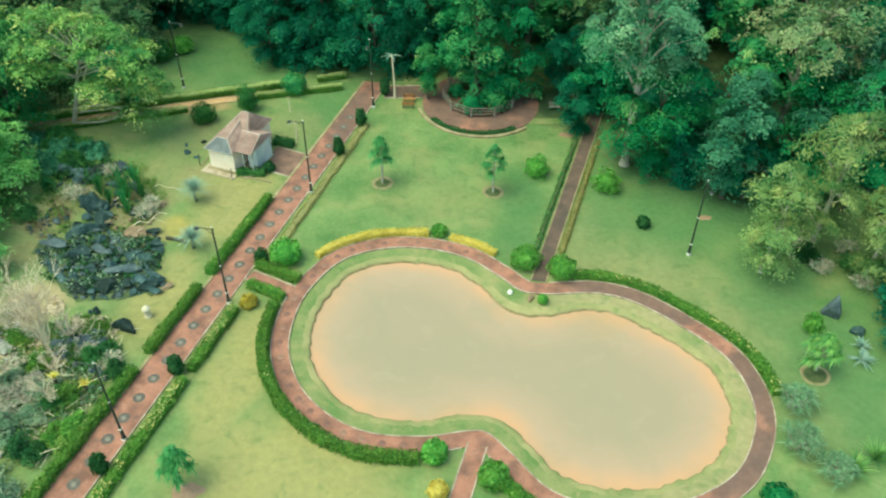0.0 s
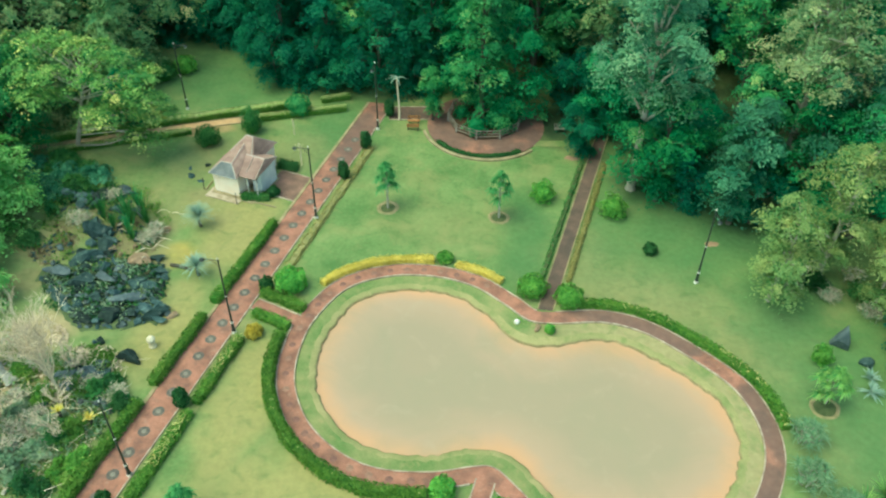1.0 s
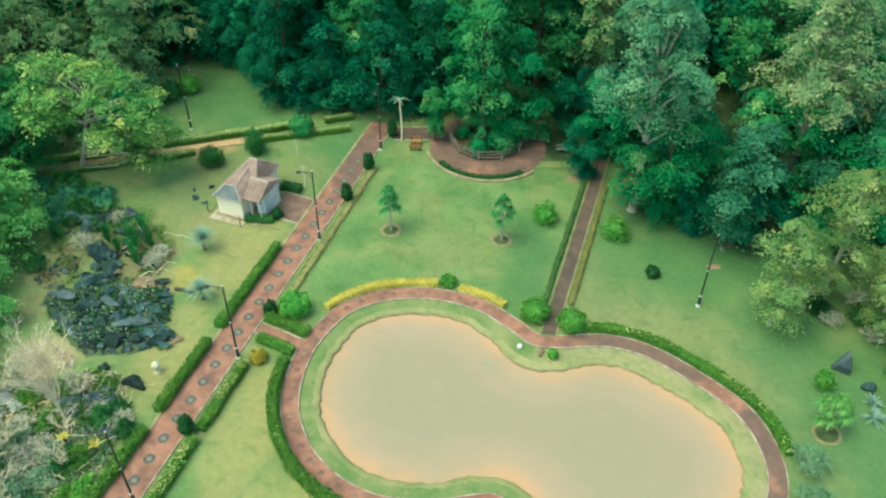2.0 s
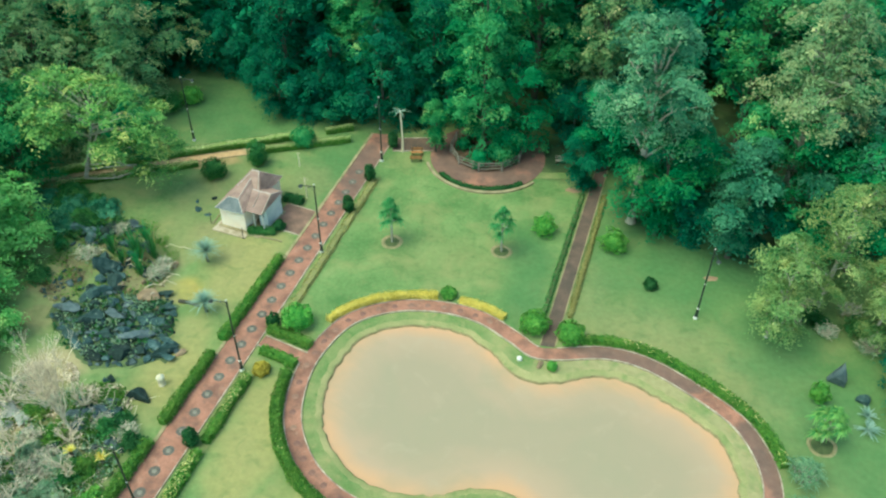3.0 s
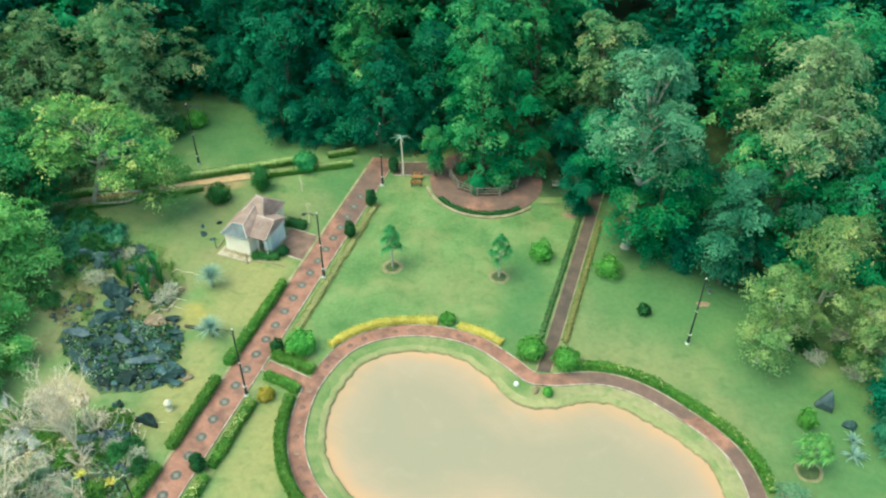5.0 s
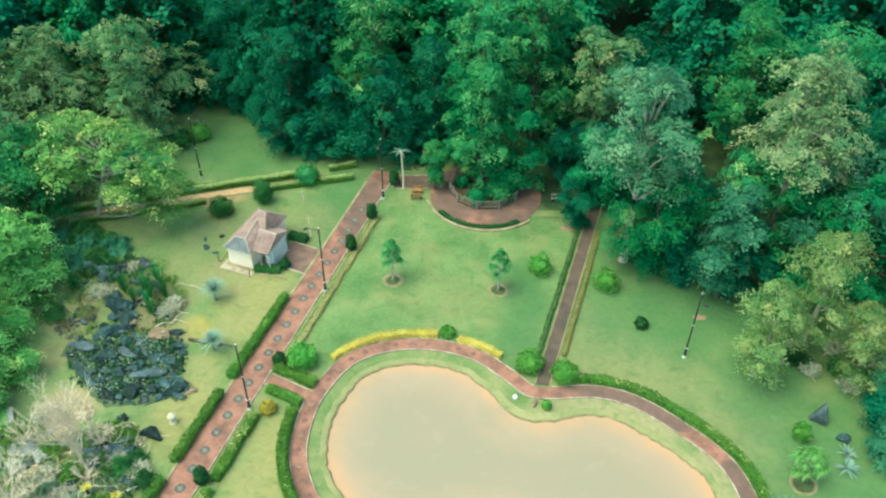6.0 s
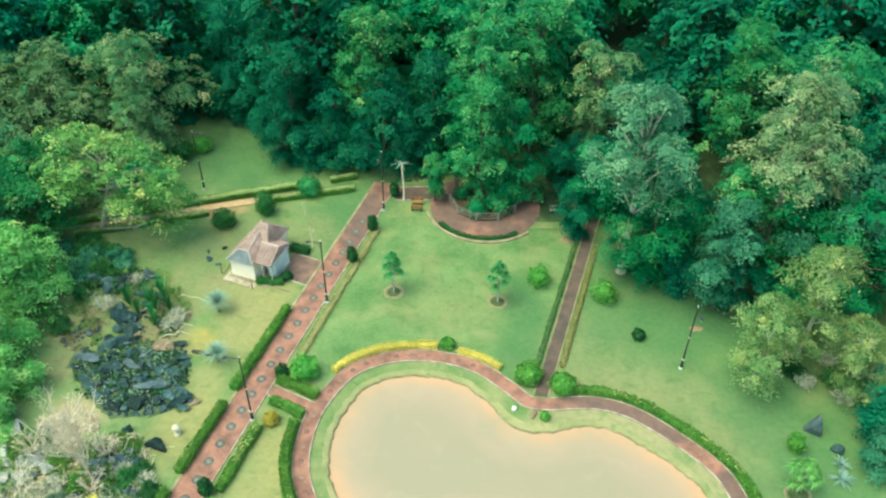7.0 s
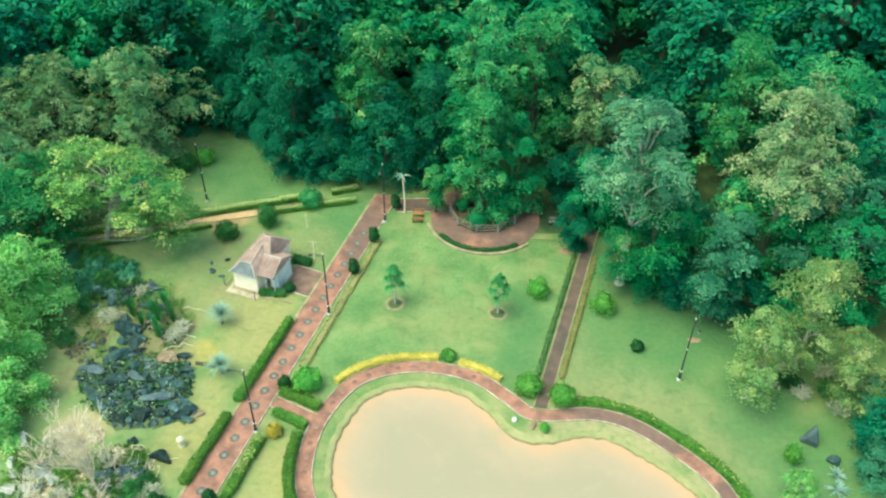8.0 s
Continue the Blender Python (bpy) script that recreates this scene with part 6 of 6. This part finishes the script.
# green shrubs of that garden
for i, (x, y, rad, h, mt) in enumerate([(-28.2, 33.5, 0.8, 1.3, "leaf_shrub"), (-26.2, 32.6, 0.6, 1.1, "leaf_dark"), (-29.1, 29.7, 0.9, 1.1, "leaf_shrub"), (-28.2, 30.1, 0.8, 1.1, "leaf_hedge"), (-26.9, 28.1, 0.8, 0.9, "leaf_bush"), (-30.6, 27.0, 1.0, 1.4, "leaf_dark"), (-28.8, 25.9, 0.9, 1.3, "leaf_dark"),
                                        (-29.9, 30.4, 0.7, 0.9, "leaf_shrub"), (-33.6, 28.0, 0.9, 1.2, "leaf_shrub"), (-32.2, 25.4, 1.0, 1.3, "leaf_shrub"), (-34.8, 26.6, 0.9, 1.2, "leaf_hedge"), (-30.6, 24.0, 1.0, 1.2, "leaf_dark"), (-36.8, 30.0, 1.0, 1.5, "leaf_shrub"), (-27.6, 27.0, 0.7, 0.9, "leaf_hedge"), (-37.0, 35.4, 0.8, 1.0, "leaf_hedge"), (-28.6, 23.0, 0.9, 1.1, "leaf_shrub")] + [(-31.6, 32.4, 0.6, 0.9, "leaf_hedge"), (-32.4, 30.9, 0.7, 1.0, "leaf_shrub"), (-34.0, 34.2, 0.7, 0.9, "leaf_hedge"), (-29.8, 28.4, 0.7, 0.9, "leaf_hedge"), (-27.7, 34.3, 0.5, 0.8, "leaf_dark"), (20.6, 51.8, 0.8, 1.2, "leaf_dark"), (23.8, 51.0, 0.9, 1.4, "leaf_shrub"), (17.6, 52.6, 0.8, 1.3, "leaf_dark")]):
    wild_shrub("shrub", x, y, rad * 1.1, h, M["leaf_grey" if x < -28.5 and i % 2 else mt], "loose low green shrub in the rock garden", 400 + i)
for i, (x, y, rad, h, mt) in enumerate([(-43.6, 54.5, 0.8, 1.0, "leaf_blue_green"), (-43.2, 56.2, 1.0, 1.3, "leaf_dark"), (-42.0, 55.8, 1.1, 1.6, "leaf_deep"), (-41.4, 56.9, 0.8, 1.0, "leaf_blue_green"), (-39.6, 56.0, 1.0, 1.3, "leaf_dark"), (-40.5, 54.2, 1.1, 1.6, "leaf_deep"), (-42.1, 53.1, 0.8, 1.0, "leaf_blue_green"), (-43.5, 57.9, 1.0, 1.3, "leaf_dark"), (-45.4, 56.3, 1.1, 1.6, "leaf_deep")]):
    wild_shrub("shrub", x, y, rad * 1.25, h * 0.85, M["leaf_shrub" if i % 2 else "leaf_blue_green"], "dark loose shrub in the shade of the trees", 430 + i, 0.28)
for i in range(18):
    x, y = rk.uniform(-42, -30), rk.uniform(44, 58)
    if x > -37.5 or (x > -36 and y < 48.0) or (x > -40 and y < 52.0):
        continue
    wild_shrub("shrub", x, y, rk.uniform(0.5, 1.1), rk.uniform(0.5, 1.4), M[("leaf_shrub", "leaf_deep", "leaf_dark", "leaf_shrub", "leaf_blue_green")[i % 5]], "loose low shrub among the rocks", 450 + i)
for i, (x, y, h) in enumerate([(-36.0, 50.5, 2.4), (-34.2, 51.0, 2.9), (-33.5, 50.3, 2.8), (-32.9, 51.3, 2.8), (-33.9, 52.4, 2.4), (-32.2, 50.4, 2.2), (-34.8, 49.6, 2.0), (-33.2, 49.2, 2.4), (-36.6, 51.3, 1.8), (-32.6, 48.4, 1.8)]):
    rosette("strap_plant", x, y, 30, h, 0.1, M["leaf_fresh"] if i % 3 == 1 else M["leaf_shrub"], "upright clump of green strap leaves in the rock garden", 140 + i, 0.1, (62, 89))
rosette("cycad", -28.0, 51.1, 230, 1.7, 0.036, M["leaf_blue"], "blue-grey cycad with arching fronds on the grass", 91, trunk=1.1)
rosette("cycad", -26.0, 45.5, 210, 1.6, 0.036, M["leaf_blue"], "blue-grey cycad with arching fronds on the grass", 92, trunk=0.9)
def palm_clump(x, y, rad, h, seed):
    """A rounded clump of many small fan-leaved heads on short stems."""
    r = np.random.default_rng(seed)
    th = thing("palm_clump", pose(x, y, 0), "rounded clump of grey-green fan-leaved palms", "palm")
    for i in range(17):
        q, a = math.sqrt((i + 0.5) / 17), 2.4 * i
        p = Vector((rad * q * math.cos(a) * 0.8, rad * q * math.sin(a) * 0.8, h * (1 - 0.55 * q * q) * r.uniform(0.8, 1.0)))
        st = MB()
        st.tube([(p.x * 0.4, p.y * 0.4, -0.03), p], [0.05, 0.035], 6)
        part("stem", st, M["bark_pale"], th)
        part("fronds", frond_mesh(15, rad * 0.5, 0.075, 0.55, (5, 70), r), M["leaf_agave"], th, "", Matrix.Translation(p))
    return th


palm_clump(17.4, 37.0, 1.4, 1.7, 93)
palm_clump(17.1, 33.9, 1.5, 1.7, 94)
palm_clump(18.9, 32.2, 1.4, 1.4, 95)
rosette("ornamental_grass", 20.0, 32.6, 90, 2.0, 0.06, M["leaf_lime"], "tall clump of pale ornamental grass", 96, 0.4, (40, 88))
rosette("ornamental_grass", 21.5, 33.6, 90, 2.0, 0.06, M["leaf_lime"], "tall clump of pale ornamental grass", 97, 0.4, (40, 88))
rosette("yucca", 22.5, 41.8, 30, 1.15, 0.13, M["leaf_blue"], "blue-grey yucca with broad leaves", 98, 0.3, (10, 80))
rosette("yucca", 22.7, 43.0, 22, 1.0, 0.14, M["leaf_blue"], "blue-grey yucca with broad leaves", 99, 0.3, (10, 80))
rosette("bromeliad", -29.5, 31.1, 20, 0.65, 0.11, M["leaf_yellow"], "yellow bromeliad in the rock garden", 100, 0.2, (20, 75), trunk=0.8)
rosette("bromeliad", -27.4, 31.0, 18, 0.6, 0.1, M["leaf_yellow"], "yellow bromeliad in the rock garden", 101, 0.2, (20, 75), trunk=0.7)
rosette("bromeliad", -33.4, 52.2, 12, 0.6, 0.09, M["leaf_rust"], "orange bromeliad in the rock garden", 102, 0.2, (20, 75))
round_bush("round_bush", 19.6, 44.0, 0.55, 1.5, M["leaf_bush"], "leafy green bush near the boulder", seed=104, lump=0.2)
round_bush("round_bush", 15.3, 29.8, 0.8, 1.0, M["leaf_mid"], "leafy green bush at the pond walk", seed=105, lump=0.2)
round_bush("round_bush", 0.95, 43.9, 0.33, 0.6, M["leaf_bush"], "small green bush on the pond bank", seed=106, count=400)


# leafless grey trees
def bare_tree(x, y, h, spread, seed, stems=6, fork=0.25):
    """Stems that part again and again, outwards and up, into a haze of fine twigs."""
    r = random.Random(seed)
    th = thing("bare_tree", pose(x, y, 0), "leafless tree with a haze of fine pale twigs", "tree")
    tb, tw = MB(), MB()
    hub = h * fork
    tb.tube([(0, 0, -0.1), (0.06, 0, hub * 0.5), (0, 0.05, hub)], [0.17, 0.12, 0.1], 8)

    def grow(p, d, length, rad, level):
        bend = Vector((r.uniform(-1, 1), r.uniform(-1, 1), r.uniform(-0.5, 0.8))) * 0.16
        m0 = p + (d + bend).normalized() * length * 0.5
        e = m0 + (d - bend * 0.6).normalized() * length * 0.5
        (tb if level < 2 else tw).tube([p, m0, e], [rad, rad * 0.85, rad * 0.65], 5 if level < 2 else 3, 0, False)
        if level == (4 if h > 4 else 3):
            return
        for k in range(4 if level == 2 else 3):
            side = Vector((r.uniform(-1, 1), r.uniform(-1, 1), r.uniform(-0.35, 0.75)))
            q = (d + side * (0.75 if level else 0.6)).normalized()
            at = p.lerp(e, 1.0 if k < 2 else r.uniform(0.45, 0.95))
            grow(at, q, length * r.uniform(0.55, 0.8), max(rad * 0.6, 0.011), level + 1)

    reach = math.hypot(spread, h - hub) / 2.55
    for i in range(stems):
        a = 6.28 * (i + r.uniform(-0.3, 0.3)) / stems
        out = spread / (h - hub) * r.uniform(0.35, 1.05)
        grow(Vector((0, 0, hub * r.uniform(0.7, 1.0))), Vector((math.cos(a) * out, math.sin(a) * out, 1)).normalized(), reach * r.uniform(0.75, 1.1), 0.06, 0)
    part("trunk", tb, M["twig"], th)
    part("twig_haze", tw, M["twig"], th, "fine pale twigs")["kind"] = "stuff"
    return th


bare_tree(-31.3, 33.5, 6.8, 1.8, 5, 10, 0.12)
bare_tree(-33.4, 28.2, 5.2, 2.2, 6, 6, 0.2)
bare_tree(-28.8, 29.6, 2.6, 1.4, 7, 5, 0.15)
for i, (x, y, h, spread) in enumerate([(-33.4, 30.6, 2.2, 1.7), (-30.8, 35.2, 1.8, 1.3), (-34.8, 27.2, 2.6, 2.0), (-30.2, 32.2, 1.9, 1.4), (-36.0, 34.6, 3.0, 1.6), (-31.6, 26.6, 2.2, 1.6)]):
    bare_tree(x, y, h, spread, 20 + i, 6, 0.1)

# dry sticks lying about under them
br = random.Random(12)
brush = MB()
for i in range(150):
    x, y, a, L = br.uniform(-37, -27.2), br.uniform(25, 36.5), br.uniform(0, 3.14), br.uniform(0.5, 2.0)
    z = br.uniform(0.08, 0.7)
    brush.tube([(x, y, z), (x + 0.5 * L * math.cos(a), y + 0.5 * L * math.sin(a), z + br.uniform(0, 0.15)), (x + L * math.cos(a + 0.2), y + L * math.sin(a + 0.2), z * 0.7)], [0.022, 0.018, 0.01], 5)
for i in range(14):
    x, y, a, L = br.uniform(-35.5, -29.8), br.uniform(44.5, 52.5), br.uniform(-0.5, 1.2), br.uniform(0.6, 1.7)
    brush.tube([(x, y, 0.1), (x + 0.5 * L * math.cos(a), y + 0.5 * L * math.sin(a), 0.2 + br.uniform(0, 0.5)), (x + L * math.cos(a + 0.2), y + L * math.sin(a + 0.2), 0.08)], [0.03, 0.025, 0.015], 5)
tagged(part("brushwood", brush, M["twig"]), "dry grey sticks lying among the garden shrubs", "brushwood", kind="stuff")

# ---- low clutter of the rock garden: leaves, stems and litter ----
def ground_cover(name, spots, count, leaf, mat, label, seed, height=0.3):
    r = np.random.default_rng(seed)
    P = []
    for x, y, rx, ry in spots:
        k = count // len(spots)
        a, q = r.uniform(0, 6.28, k), np.sqrt(r.random(k))
        P.append(np.stack([x + rx * q * np.cos(a), y + ry * q * np.sin(a)], 1))
    P = np.concatenate(P)
    clump = np.sin(P[:, 0] * 1.7 + seed) * np.sin(P[:, 1] * 1.9 + 2 * seed) + r.normal(0, 0.35, len(P))
    P = P[(clump > 0.05) & (P[:, 0] < axis(P[:, 1]) - 2.2)]
    Q = np.concatenate([P, (height * r.uniform(0.08, 1.0, len(P)) ** 1.5)[:, None]], 1)
    N = r.normal(0, 0.6, (len(P), 3)) + np.array([0, 0, 0.7])
    ob = part(name, cards_mesh(name, Q, N, leaf * r.uniform(0.5, 1.4, len(P)), 0.45, mat, r), mat)
    return tagged(ob, label, "ground cover", kind="stuff")


WEST = [(-31.5, 31, 5, 5.5), (-32.3, 43, 4.8, 3.6), (-36, 50, 5.5, 5.5), (-30, 35, 2.5, 2.5)]
ground_cover("ground_cover", WEST[:1] + WEST[2:], 20000, 0.2, M["leaf_hedge"], "patchy green ground cover among the rocks", 1)
ground_cover("dark_ground_cover", WEST[1:2] + [(-39, 53.5, 3.0, 2)], 3500, 0.34, M["leaf_dark"], "dark low plants among the rocks", 2, 0.5)
ground_cover("leafy_ground_cover", WEST[:1] + [(-36.5, 34.0, 2.0, 2.4)], 5000, 0.24, M["leaf_hedge"], "leafy green plants between the dry shrubs", 11, 0.75)
ground_cover("grey_ground_cover", WEST[:1], 9000, 0.24, M["leaf_grey"], "grey-green low plants among the rocks", 3, 0.4)
ground_cover("dry_litter", WEST[:1] + WEST[3:] + [(-34.6, 36.4, 2.4, 2.6)], 11000, 0.2, M["twig"], "dry pale stems and litter among the rocks", 4, 0.2)
ground_cover("rock_plants", [(-34.6, 43.4, 2.6, 1.6), (-30.2, 42.8, 2.4, 2.2), (-31.6, 40.4, 2.4, 1.2), (-31.6, 45.2, 2.2, 0.8)], 2400, 0.26, M["leaf_grey"], "grey-green plants growing between the boulders", 7, 0.55)
ground_cover("garden_litter", [(-33.0, 48.6, 2.8, 2.8), (-37.2, 50.6, 3.2, 3.4), (-38.6, 46.6, 1.6, 2.2)], 4200, 0.2, M["litter"], "brown fallen leaves and dead stems in the garden", 9, 0.15)
rubble("scattered_stones", [(-33.2, 48.8, 2.6, 2.4), (-37.0, 51.6, 3.2, 2.6), (-38.2, 46.4, 1.6, 2.0)], 90, (0.07, 0.26), [M["rock"], M["rock_mid"]], "small dark stones scattered over the garden grass", 67)
